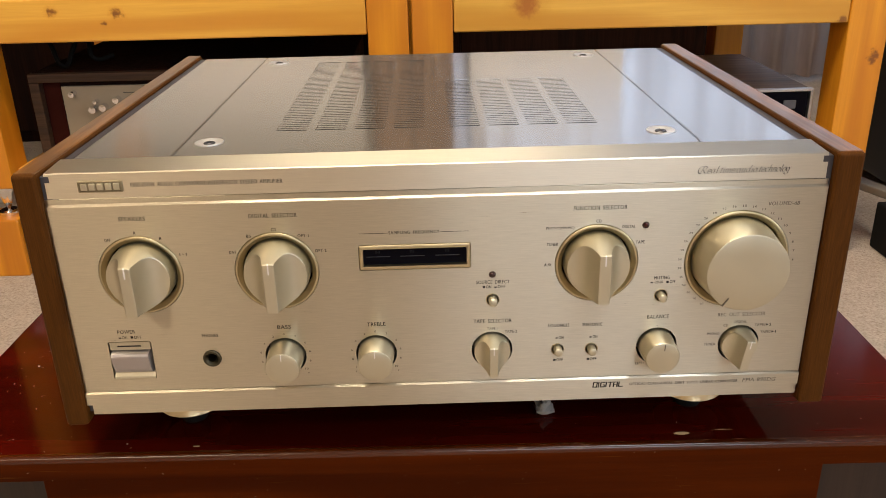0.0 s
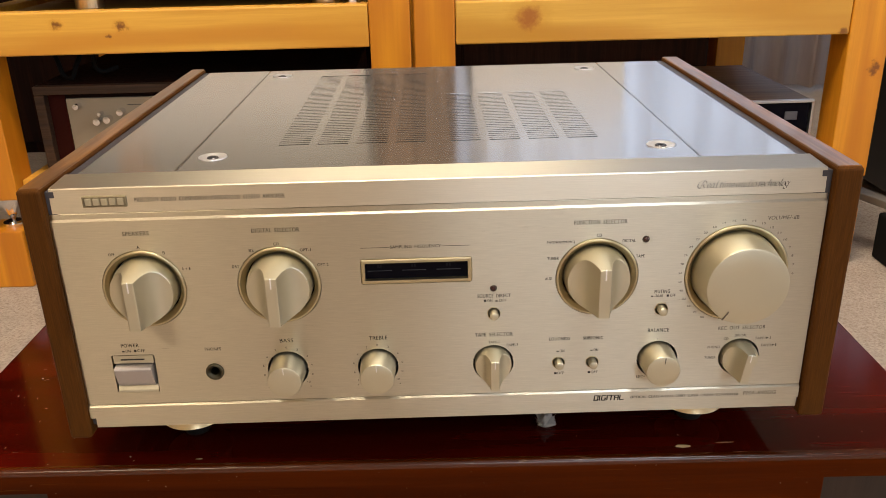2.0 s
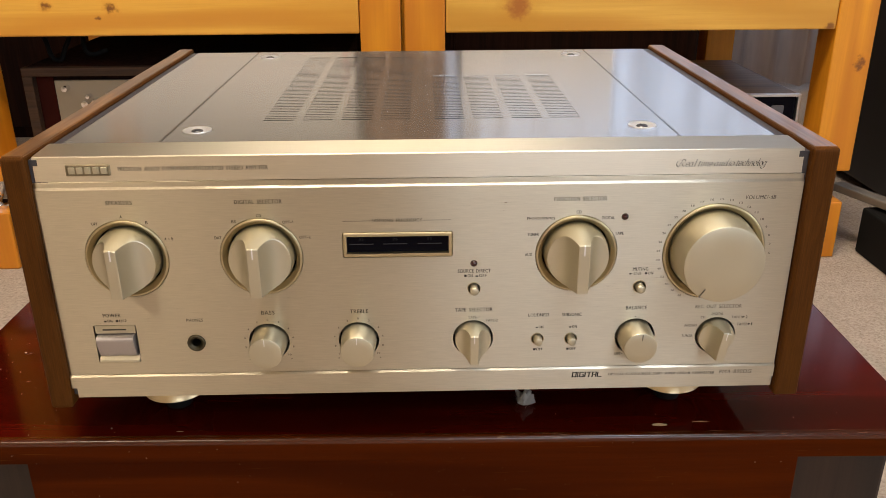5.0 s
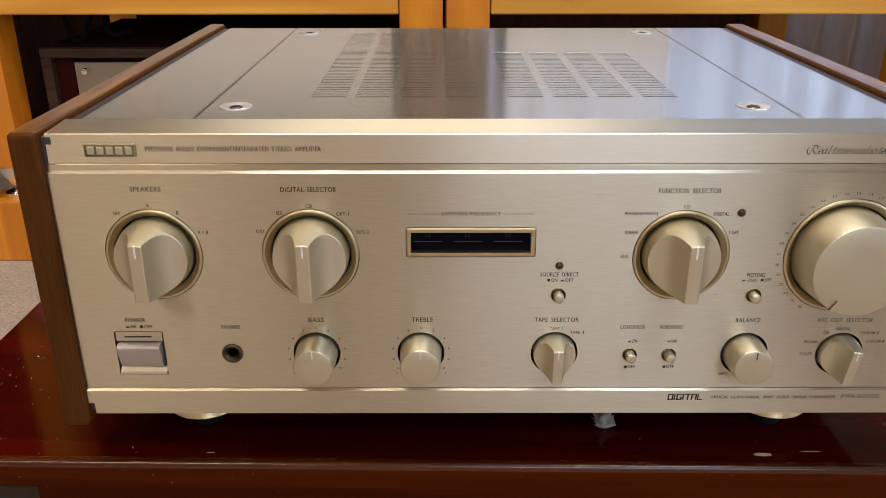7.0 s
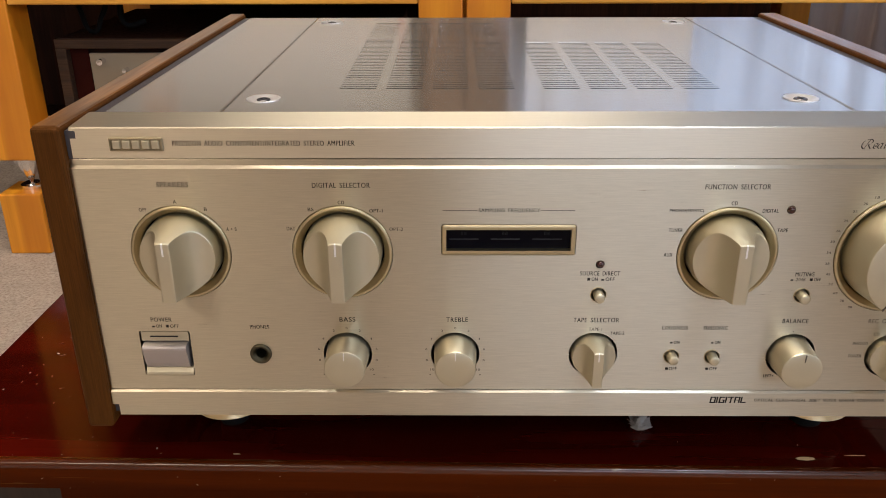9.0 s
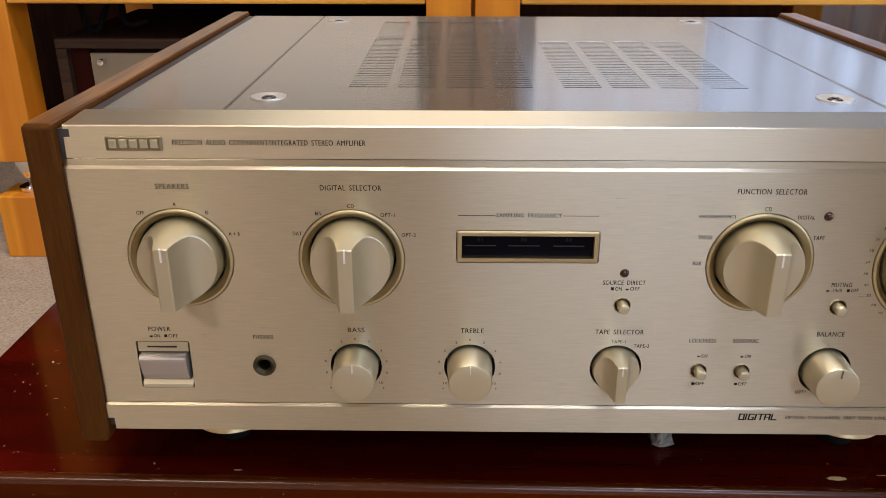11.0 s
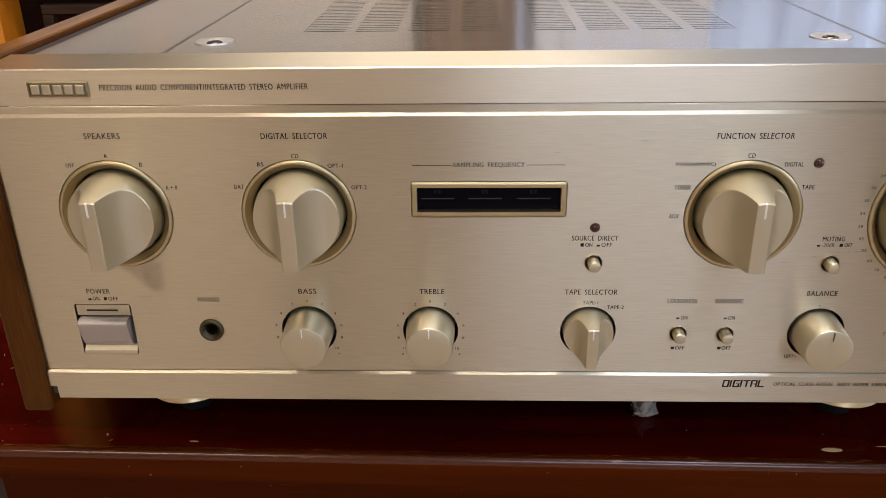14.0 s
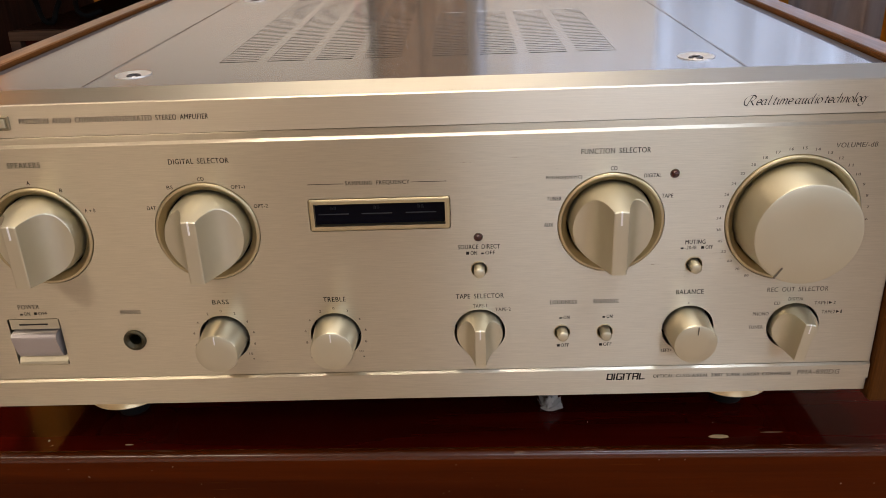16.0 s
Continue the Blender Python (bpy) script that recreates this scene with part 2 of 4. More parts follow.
def plaster(name, color):
    m = material(name, color, 0.85)
    n, l, p = nodes_of(m)
    l.new(mixed(m, spread_of(m, noise_of(m, (3, 3, 3), 4), 0, 1), tuple(c * 0.92 for c in color), color), p.inputs["Base Color"])
    bump(m, noise_of(m, (180, 180, 180), 3), 0.15, 0.002)
    return m


CARPET = carpet_material()
WALL = plaster("beige_wallpaper", (0.44, 0.385, 0.31))
CEILING = plaster("white_ceiling_board", (0.52, 0.505, 0.475))
GLOW = bpy.data.materials.new("lamp_diffuser")
GLOW.use_nodes = True
GLOW.node_tree.nodes["Principled BSDF"].inputs["Emission Color"].default_value = (1, 0.82, 0.6, 1)
GLOW.node_tree.nodes["Principled BSDF"].inputs["Emission Strength"].default_value = 1.5

# ---- mesh helpers ----


def holder(name, at, label, category, group=""):
    ob = new(name)
    ob.location = at
    ob.empty_display_size = 0.02
    return tagged(ob, label, category, group)


def link_mesh(name, bm, mat, parent=None, label="", smooth=False):
    me = bpy.data.meshes.new(name)
    bmesh.ops.recalc_face_normals(bm, faces=bm.faces)
    bm.to_mesh(me)
    bm.free()
    if mat:
        me.materials.append(mat)
    if smooth:
        for f in me.polygons:
            f.use_smooth = True
    ob = new(name, me)
    if parent:
        ob.parent = parent
        ob.matrix_parent_inverse = Matrix.Translation(-parent.location)
    if label:
        tagged(ob, label)
    return ob


def part(name, bm, mat, parent, label="", smooth=False):
    return link_mesh(name, bm, mat, parent, label, smooth)


def add_box(bm, x0, x1, y0, y1, z0, z1, bevel=0.0, segments=2):
    made = bmesh.ops.create_cube(bm, size=1.0, matrix=Matrix.LocRotScale(((x0 + x1) / 2, (y0 + y1) / 2, (z0 + z1) / 2), None, (abs(x1 - x0), abs(y1 - y0), abs(z1 - z0))))
    if bevel:
        edges = list({e for v in made["verts"] for e in v.link_edges})
        bmesh.ops.bevel(bm, geom=edges, offset=bevel, segments=segments, affect="EDGES", profile=0.5)
    return bm


def box(*a, **k):
    return add_box(bmesh.new(), *a, **k)


def add_lathe(bm, profile, axis_at, around="y", turns=48, start=0.0):
    """Spins (radius, along) points about an axis through axis_at; along counts to +y or +z."""
    rings = []
    for r, a in profile:
        ring = []
        for i in range(turns):
            t = start + 2 * math.pi * i / turns
            u, w = r * math.cos(t), r * math.sin(t)
            p = (u, a, w) if around == "y" else ((a, u, w) if around == "x" else (u, w, a))
            ring.append(bm.verts.new(Vector(axis_at) + Vector(p)))
        rings.append(ring)
    for p, q in zip(rings, rings[1:]):
        for i in range(turns):
            j = (i + 1) % turns
            bm.faces.new((p[i], p[j], q[j], q[i]))
    for ring in (rings[0], rings[-1]):
        bm.faces.new(ring)
    return bm


def lathe(profile, at, around="y", turns=48):
    return add_lathe(bmesh.new(), profile, at, around, turns)


def extrude_profile(points, x0, x1):
    """A bar along x with the given (y, z) outline."""
    bm = bmesh.new()
    a = [bm.verts.new((x0, y, z)) for y, z in points]
    b = [bm.verts.new((x1, y, z)) for y, z in points]
    k = len(points)
    for i in range(k):
        j = (i + 1) % k
        bm.faces.new((a[i], a[j], b[j], b[i]))
    bm.faces.new(a)
    bm.faces.new(b)
    return bm


def cut(ob, cutters):
    """Takes the cutters' bodies out of the mesh."""
    me = bpy.data.meshes.new("cutter")
    bmesh.ops.recalc_face_normals(cutters, faces=cutters.faces)
    cutters.to_mesh(me)
    cutters.free()
    tool = new("cutter", me)
    mod = ob.modifiers.new("cut", "BOOLEAN")
    mod.operation, mod.solver, mod.object = "DIFFERENCE", "EXACT", tool
    made = bpy.data.meshes.new_from_object(ob.evaluated_get(bpy.context.evaluated_depsgraph_get()))
    ob.modifiers.clear()
    ob.data = made
    bpy.data.objects.remove(tool)
    return ob


def smooth_by_angle(ob, degrees=35):
    for f in ob.data.polygons:
        f.use_smooth = True
    bm = bmesh.new()
    bm.from_mesh(ob.data)
    for e in bm.edges:
        e.smooth = len(e.link_faces) == 2 and e.calc_face_angle(0) < radians(degrees)
    bm.to_mesh(ob.data)
    bm.free()
    return ob


def lettering(text, x0, x1, z, height, parent, y=-0.00006, mat=None, shear=0.0, bold=0.0, heavy=0.00009, name="lettering"):
    """Flat printed words from x0 to x1, centred on z, on a front that faces -y."""
    cu = bpy.data.curves.new(name, "FONT")
    cu.body, cu.size, cu.resolution_u, cu.offset, cu.shear = text, 1.0, 3, bold, shear
    cu.space_character, cu.space_word = 1.12, 1.7
    ob = bpy.data.objects.new(name, cu)
    scene.collection.objects.link(ob)
    me = bpy.data.meshes.new_from_object(ob.evaluated_get(bpy.context.evaluated_depsgraph_get()))
    bpy.data.objects.remove(ob)
    xs, ys = [v.co.x for v in me.vertices], [v.co.y for v in me.vertices]
    w, low, high = max(xs) - min(xs), min(ys), max(ys)
    sx = (x1 - x0) / w
    sy = height / (high - low)
    for v in me.vertices:
        v.co = (x0 + (v.co.x - min(xs)) * sx, y, z + (v.co.y - (low + high) / 2) * sy)
    if height < 0.005:
        # a second pass of ink, a little aside and above, thickens the small print
        pts = [tuple(v.co) for v in me.vertices]
        polys = [tuple(f.vertices) for f in me.polygons]
        k = len(pts)
        thick = bpy.data.meshes.new(name)
        thick.from_pydata(pts + [(px + heavy, py - 0.00002, pz) for px, py, pz in pts], [], polys + [tuple(i + k for i in f) for f in polys])
        me = thick
    me.materials.append(mat or INK)
    me.name = name
    out = new(name, me)
    out.parent = parent
    out.matrix_parent_inverse = Matrix.Translation(-parent.location)
    return out


# ---- the room ----


def structure(name, bm, mat, label, smooth=False):
    return tagged(link_mesh(name, bm, mat, None, "", smooth), label, kind="structure")


FLOOR = -0.172
structure("floor", box(-2.2, 2.2, -2.6, 2.2, FLOOR - 0.05, FLOOR), CARPET, "beige short-pile carpet floor")
wall = structure("wall_north", box(-2.2, 2.2, 2.05, 2.17, FLOOR, 2.05), WALL, "plain beige wallpapered wall with a window")
cut(wall, box(0.11, 1.49, 1.9, 2.4, 0.30, 1.02))
# the opening is made for the added east fill light
wall = structure("wall_east", box(2.15, 2.27, -2.6, 2.05, FLOOR, 2.05), WALL, "plain beige wallpapered wall with a window")
cut(wall, box(2.0, 2.4, -1.46, -0.44, 0.34, 1.36))
structure("wall_west", box(-2.27, -2.2, -2.6, 2.05, FLOOR, 2.05), WALL, "plain beige wallpapered wall")
wall = structure("wall_south", box(-2.2, 2.15, -2.72, -2.6, FLOOR, 2.05), WALL, "plain beige wallpapered wall with a window")
cut(wall, box(0.0, 1.24, -2.9, -2.5, 0.69, 1.51))
structure("ceiling", box(-2.27, 2.27, -2.72, 2.17, 2.06, 2.12), CEILING, "plain white ceiling board")

# ---- the table ----
TURN_TABLE = radians(-0.9)


def build_table():
    t = holder("low_table", (-0.005, 0.24, FLOOR), "low dark red lacquered wooden table with worn scratched edges", "table")
    x0, x1, y0, y1 = -0.352, 0.340, 0.008, 0.47
    part("tabletop", box(x0, x1, y0 + 0.0036, y1, -0.018, 0.0, 0.0015, 2), LACQUER, t, "glossy dark red lacquered tabletop")
    r = 0.0034
    arc = [(y0 + r - r * math.cos(radians(a)), -r + r * math.sin(radians(a)) + 0.0002) for a in range(0, 91, 10)]
    bm = extrude_profile([(y0, -0.0042)] + arc + [(y0 + 0.0048, 0.0002), (y0 + 0.0048, -0.0042)], x0, x1)
    smooth_by_angle(part("front_lip", bm, LACQUER_EDGE, t, "reddish brown worn rounded front edge"), 30)
    part("edge_board", box(x0, x1, y0 + 0.0001, y0 + 0.0034, -0.0180, -0.0043), LACQUER_FRONT, t, "reddish brown table edge")
    # first two pale spots paint the feet's glints; the third is a scratch
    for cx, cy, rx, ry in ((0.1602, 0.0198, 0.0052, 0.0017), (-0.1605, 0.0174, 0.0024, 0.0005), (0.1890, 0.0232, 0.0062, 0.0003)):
        pale_mark = bmesh.new()
        ring = [pale_mark.verts.new((cx + rx * k * math.cos(a), cy + ry * k * math.sin(a), 0.0003)) for a, k in ((2 * math.pi * i / 28, 1 + 0.28 * noise.noise(Vector((i * 0.9, cx * 50, 0)))) for i in range(28))]
        pale_mark.faces.new(ring)
        part("glint_scratch", pale_mark, GLINT_SCRATCH, t, "pale painted glint and scratch mark on the lacquer")
    rng = random.Random(21)
    nicks = [(-0.3085, 0.1241, 0.0021, 30), (-0.3033, 0.0971, 0.0016, 115), (-0.3157, 0.1113, 0.0010, 100), (-0.3167, 0.1407, 0.0018, 15), (-0.2905, 0.0831, 0.0017, 20), (-0.3091, 0.0876, 0.0009, 80), (-0.3200, 0.0903, 0.0014, 95), (-0.2879, 0.0660, 0.0012, 105), (-0.2041, 0.0172, 0.0012, 35), (-0.3133, 0.1492, 0.0016, 5), (-0.3142, 0.0985, 0.0008, 90)]
    nicks += [(rng.uniform(-0.345, -0.25), rng.uniform(0.02, 0.15), rng.uniform(0.0003, 0.0009), rng.uniform(0, 180)) for _ in range(7)]
    for cx, cy, half, turn in nicks:
        sliver = bmesh.new()
        ring = [(half * math.cos(a), 0.00022 * math.sin(a) * (1 + 0.6 * math.sin(3 * a + cx * 900))) for a in (2 * math.pi * i / 12 for i in range(12))]
        sliver.faces.new([sliver.verts.new((px, py, 0.00015)) for px, py in ring])
        bmesh.ops.transform(sliver, matrix=pose(cx, cy, 0, 0, 0, turn), verts=sliver.verts)
        part("scratch", sliver, SCRATCH, t, "short pale scratch")
    part("apron", box(-0.262, 0.252, y0 + 0.0008, y0 + 0.02, -0.085, -0.0181, 0.0006), LACQUER_FRONT, t, "reddish brown front apron board")
    part("apron", box(-0.262, 0.252, y1 - 0.03, y1 - 0.012, -0.085, -0.0181, 0.0006), LACQUER_FRONT, t)
    for side in (-0.30, 0.276):
        part("apron", box(side, side + 0.018, y0 + 0.085, y1 - 0.085, -0.085, -0.0181, 0.0006), LACQUER_FRONT, t)
    for lx in (-0.337, 0.2525):
        for ly in (y0 + 0.022, y1 - 0.08):
            part("leg", box(lx, lx + 0.074, ly, ly + 0.060, FLOOR, -0.0185, 0.003), LEG, t, "dark brown square leg")
    t.rotation_euler = (0, 0, TURN_TABLE)
    return t


build_table()

# ---- the amplifier ----
TOP = 0.194
amp = holder("amplifier", (0, 0.19, 0), "champagne-gold integrated stereo amplifier with walnut side panels on the low table", "amplifier")
SELECTORS = ((-0.1725, 0.1337), (-0.0945, 0.1337), (0.0902, 0.1330))
VOLUME = (0.1717, 0.1328)
SMALL = ((-0.0947, 0.0777), (-0.0402, 0.0777), (0.0296, 0.0778), (0.1293, 0.0772), (0.1791, 0.0772))
BUTTONS = ((0.0300, 0.1115), (0.1294, 0.1111), (0.0693, 0.0768), (0.0898, 0.0766))
LEDS = ((0.0298, 0.1276), (0.1174, 0.1558))
JACK = (-0.1389, 0.0778)


def build_front():
    panel = part("front_panel", extrude_profile([(0.0, 0.0567), (0.0, 0.1760), (0.0013, 0.1773), (0.0013, 0.1801), (0.0015, 0.1804), (0.0018, 0.1780), (0.012, 0.1780), (0.012, 0.0567)], -0.2190, 0.2190), PANEL, amp, "champagne brushed aluminium front panel")
    c = bmesh.new()
    for x, z in SELECTORS:
        add_lathe(c, [(0.0243, -0.02), (0.0243, 0.03)], (x, 0, z), turns=72)
    add_lathe(c, [(0.0304, -0.02), (0.0304, 0.03)], (*VOLUME[:1], 0, VOLUME[1]), turns=72)
    for x, z in SMALL:
        add_lathe(c, [(0.0123, -0.02), (0.0123, 0.03)], (x, 0, z), turns=64)
    for x, z in BUTTONS:
        add_lathe(c, [(0.0040, -0.02), (0.0040, 0.03)], (x, 0, z), turns=32)
    for x, z in LEDS:
        add_lathe(c, [(0.0022, -0.02), (0.0022, 0.03)], (x, 0, z), turns=24)
    add_lathe(c, [(0.0054, -0.02), (0.0054, 0.03)], (JACK[0], 0, JACK[1]), turns=40)
    add_box(c, -0.1996, -0.1740, -0.02, 0.03, 0.0646, 0.0907, 0.0011)
    add_box(c, -0.0471, 0.0175, -0.02, 0.03, 0.1324, 0.1484, 0.0012)
    cut(panel, c)
    part("backing_plate", box(-0.2150, 0.2150, 0.0125, 0.0140, 0.0570, 0.1800), VOID, amp, "black plate behind the openings")
    part("top_strip", extrude_profile([(0.0010, 0.1808), (0.0016, 0.1947), (0.0021, 0.1953), (0.0262, 0.1963), (0.0262, 0.1808)], -0.217, 0.217), STRIP, amp, "champagne brushed aluminium strip with a bevelled top edge")
    part("lower_strip", extrude_profile([(-0.0012, 0.0478), (-0.0012, 0.0553), (-0.0002, 0.0564), (0.012, 0.0566), (0.012, 0.0478)], -0.2190, 0.2190), PANEL, amp)
    part("base_strip", extrude_profile([(0.0004, 0.0403), (0.0004, 0.0474), (0.010, 0.0474), (0.010, 0.0403)], -0.2165, 0.2190), PANEL, amp)


def selector_bezel(x, z, r):
    """A thin raised rim round a shallow dish that ends in a narrow dark gap at the knob."""
    rim, inner = r - 0.0003, r - 0.0044
    prof = [(rim, 0.004), (rim, -0.0003), (rim - 0.0003, -0.0007), (rim - 0.0009, -0.0010), (rim - 0.0014, -0.0009), (rim - 0.0018, -0.0004), (rim - 0.0026, 0.0006), (rim - 0.0036, 0.0015), (inner + 0.0002, 0.0020), (inner, 0.0023), (inner, 0.0085)]
    bm = bmesh.new()
    rings = []
    for rr, a in prof:
        rings.append([bm.verts.new((x + rr * math.cos(2 * math.pi * i / 96), a, z + rr * math.sin(2 * math.pi * i / 96))) for i in range(96)])
    for p, q in zip(rings, rings[1:]):
        for i in range(96):
            bm.faces.new((p[i], p[(i + 1) % 96], q[(i + 1) % 96], q[i]))
    return smooth_by_angle(part("bezel_ring", bm, BEZEL, amp, "dished gold bezel ring"), 40)


def finned_knob(x, z, r_back, r_front, back, flat, front, half_fin, turn=0.0, mark=None):
    """A tapered knob, milled away on both sides of a straight finger bar that ends in a small chamfer."""
    bm = bmesh.new()
    scoop = r_front - half_fin * 1.004
    extra = [half_fin * 0.999, half_fin * 0.92] + [half_fin * 1.004 + scoop * (1 - math.cos(radians(a))) for a in range(0, 66, 5)]
    us = [math.sin(radians(a)) for a in range(-90, 91, 3)]
    us = sorted({round(u, 5) for u in us if not half_fin * 0.9 < abs(u) * r_front < half_fin + scoop * 0.58} | {round(k * e / r_front, 5) for e in extra for k in (-1, 1)})

    def depth(u):
        a = abs(u) * r_front
        if a <= half_fin * 0.93:
            return front
        if a <= half_fin * 1.001:
            return front - 0.0003
        w = max(0.0, min(1.0, (half_fin * 1.004 + scoop - a) / scoop))
        return flat + (front - 0.0006 - flat) * (0.10 * w + 0.90 * w ** 4)

    def radius(d):
        return r_back + (r_front - r_back) * max(0, min(1, d / front))

    cs, sn = math.cos(turn), math.sin(turn)

    def at(px, d, pz):
        return bm.verts.new((x + px * cs + pz * sn, -d, z - px * sn + pz * cs))

    columns = []
    for u in us:
        d = depth(u)
        r = radius(d)
        h = math.sqrt(max(0, 1 - u * u))
        c = min(0.0005 if d > front * 0.9 else 0.0004, h * r * 0.5)
        topd = d - c
        rt = radius(topd)
        columns.append([at(u * r_back, back, -h * r_back), at(u * r_back, 0.0, -h * r_back), at(u * rt, topd, -h * rt), at(u * r, d, -h * r + c * 0.4), at(u * r, d, h * r - c), at(u * rt, topd, h * rt), at(u * r_back, 0.0, h * r_back), at(u * r_back, back, h * r_back)])
    for a, b in zip(columns, columns[1:]):
        for i in range(7):
            bm.faces.new((a[i], b[i], b[i + 1], a[i + 1]))
        bm.faces.new((a[7], b[7], b[0], a[0]))
        for i in (0, 2, 3, 4, 5, 7):
            bm.edges.get((a[i], b[i])).smooth = False
    for u, a in zip(us, columns):
        if abs(abs(u) * r_front - half_fin) < half_fin * 0.01:
            for i in (2, 3, 4):
                bm.edges.get((a[i], a[i + 1])).smooth = False
    bmesh.ops.remove_doubles(bm, verts=bm.verts, dist=1e-6)
    knob = part("selector_knob", bm, KNOB, amp, "champagne knob with a finger bar", True)
    bm = bmesh.new()
    length, wide = mark or (0.0052, 0.0008)
    run = [(-front - 0.00012, r_front - 0.0011 - length), (-front - 0.00012, r_front - 0.0005), (-front + 0.00042, r_front + 0.00007), (-front + 0.0012, r_front - 0.0004), (-front + 0.0004, r_front - 0.0011 - length)]
    bm.free()
    bm = extrude_profile(run, -wide / 2, wide / 2)
    bmesh.ops.transform(bm, matrix=Matrix.Translation((x, 0, z)) @ Matrix.Rotation(turn, 4, "Y"), verts=bm.verts)
    part("pointer_mark", bm, WHITE, knob, "white pointer line")
    return knob


def round_knob(name, x, z, r_back, r_front, front, turn, mark, mark_mat, label):
    e = 0.0011
    rm = r_front + (r_back - r_front) * 0.04
    prof = [(r_back, 0.009), (r_back, 0.001), (rm, -front + e), (rm - e * 0.3, -front + e * 0.3), (r_front - e, -front), (r_front * 0.5, -front - 0.00025), (0.0006, -front - 0.0003)]
    knob = smooth_by_angle(part(name, lathe(prof, (x, 0, z), turns=80), KNOB, amp, label), 40)
    bm = bmesh.new()
    a, b, w = mark
    add_box(bm, -w / 2, w / 2, -front - 0.0006, -front + 0.0002, a, b)
    bmesh.ops.transform(bm, matrix=Matrix.Translation((x, 0, z)) @ Matrix.Rotation(turn, 4, "Y"), verts=bm.verts)
    part("pointer_mark", bm, mark_mat, knob, "engraved pointer line")
    return knob


def push_button(x, z):
    ring = bmesh.new()
    prof = [(0.0040, 0.004), (0.0040, -0.0003), (0.0037, -0.0005), (0.0033, 0.0006), (0.0031, 0.0040)]
    rings = [[ring.verts.new((x + r * math.cos(2 * math.pi * i / 32), a, z + r * math.sin(2 * math.pi * i / 32))) for i in range(32)] for r, a in prof]
    for p, q in zip(rings, rings[1:]):
        for i in range(32):
            ring.faces.new((p[i], p[(i + 1) % 32], q[(i + 1) % 32], q[i]))
    smooth_by_angle(part("button_ring", ring, BEZEL, amp))
    b = lathe([(0.0026, 0.012), (0.0026, -0.0046), (0.0024, -0.0052), (0.0019, -0.0055), (0.0004, -0.0057)], (x, 0, z), turns=28)
    smooth_by_angle(part("push_button", b, KNOB, amp, "small round push button"), 50)


def build_controls():
    for x, z in SELECTORS:
        selector_bezel(x, z, 0.0243)
        finned_knob(x, z, 0.0190, 0.0150, -0.009, 0.0062, 0.0246, 0.0033)
    selector_bezel(*VOLUME, 0.0304)
    round_knob("volume_knob", *VOLUME, 0.0254, 0.0234, 0.0200, radians(180 + 33), (0.0178, 0.0237, 0.0005), FAINT, "large round champagne volume knob")
    for (x, z), label in zip((SMALL[0], SMALL[1], SMALL[3]), ("bass", "treble", "balance")):
        round_knob(label + "_knob", x, z, 0.0109, 0.0101, 0.0158, 0.0 if label != "balance" else radians(4), (0.0055, 0.0094, 0.0004), WHITE if label != "balance" else FAINT, "small round champagne knob")
    finned_knob(*SMALL[2], 0.0111, 0.0098, -0.009, 0.0034, 0.0165, 0.0025, 0.0, (0.0036, 0.0006))
    finned_knob(*SMALL[4], 0.0111, 0.0098, -0.009, 0.0034, 0.0165, 0.0025, radians(9), (0.0036, 0.0006))
    for x, z in BUTTONS:
        push_button(x, z)
    for x, z in LEDS:
        part("led_collar", lathe([(0.00215, 0.006), (0.00215, 0.0002), (0.0019, -0.0002), (0.0005, 0.0)], (x, 0, z), turns=24), DARK_BRONZE, amp)
        smooth_by_angle(part("led", lathe([(0.0018, 0.003), (0.0018, -0.0006), (0.0013, -0.0014), (0.0002, -0.0017)], (x, 0, z), turns=20), LED, amp, "unlit dark red indicator lamp"), 60)
    # headphone socket
    x, z = JACK
    bm = bmesh.new()
    prof = [(0.0053, 0.006), (0.0055, -0.0002), (0.0054, -0.0010), (0.0048, -0.0015), (0.0040, -0.0013), (0.0028, 0.0002), (0.0024, 0.0100)]
    rings = [[bm.verts.new((x + r * math.cos(2 * math.pi * i / 40), a, z + r * math.sin(2 * math.pi * i / 40))) for i in range(40)] for r, a in prof]
    for p, q in zip(rings, rings[1:]):
        for i in range(40):
            bm.faces.new((p[i], p[(i + 1) % 40], q[(i + 1) % 40], q[i]))
    smooth_by_angle(part("headphone_socket", bm, material("dark_bronze_socket", (0.085, 0.075, 0.048), 0.5, 1.0), amp, "dark bronze headphone socket"), 30)
    # power switch
    part("switch_plate", extrude_profile([(0.0003, 0.0849), (0.0003, 0.0902), (0.008, 0.0902), (0.008, 0.0849)], -0.1988, -0.1748), KNOB, amp)
    part("switch_ledge", extrude_profile([(-0.0004, 0.0650), (-0.0005, 0.0656), (-0.0001, 0.0668), (0.0022, 0.0692), (0.0060, 0.0692), (0.0060, 0.0650)], -0.1990, -0.1746), KNOB, amp)
    sw = part("power_switch", extrude_profile([(0.0020, 0.0843), (-0.0022, 0.0841), (-0.0034, 0.0836), (-0.0041, 0.0826), (-0.0042, 0.0815), (-0.0036, 0.0790), (-0.0020, 0.0730), (-0.0008, 0.0706), (0.0004, 0.0696), (0.0040, 0.0694), (0.0040, 0.0843)], -0.1977, -0.1756), ROCKER, amp, "silver rocker power switch")
    part("slot_mark", box(-0.1943, -0.1802, 0.0000, 0.0012, 0.0871, 0.0878), BLACK, sw, "black slot line")
    # display
    frame_bm = box(-0.0469, 0.0173, -0.0007, 0.006, 0.1326, 0.1482, 0.0011, 3)
    fr = part("display_frame", frame_bm, BEZEL, amp, "gold display frame")
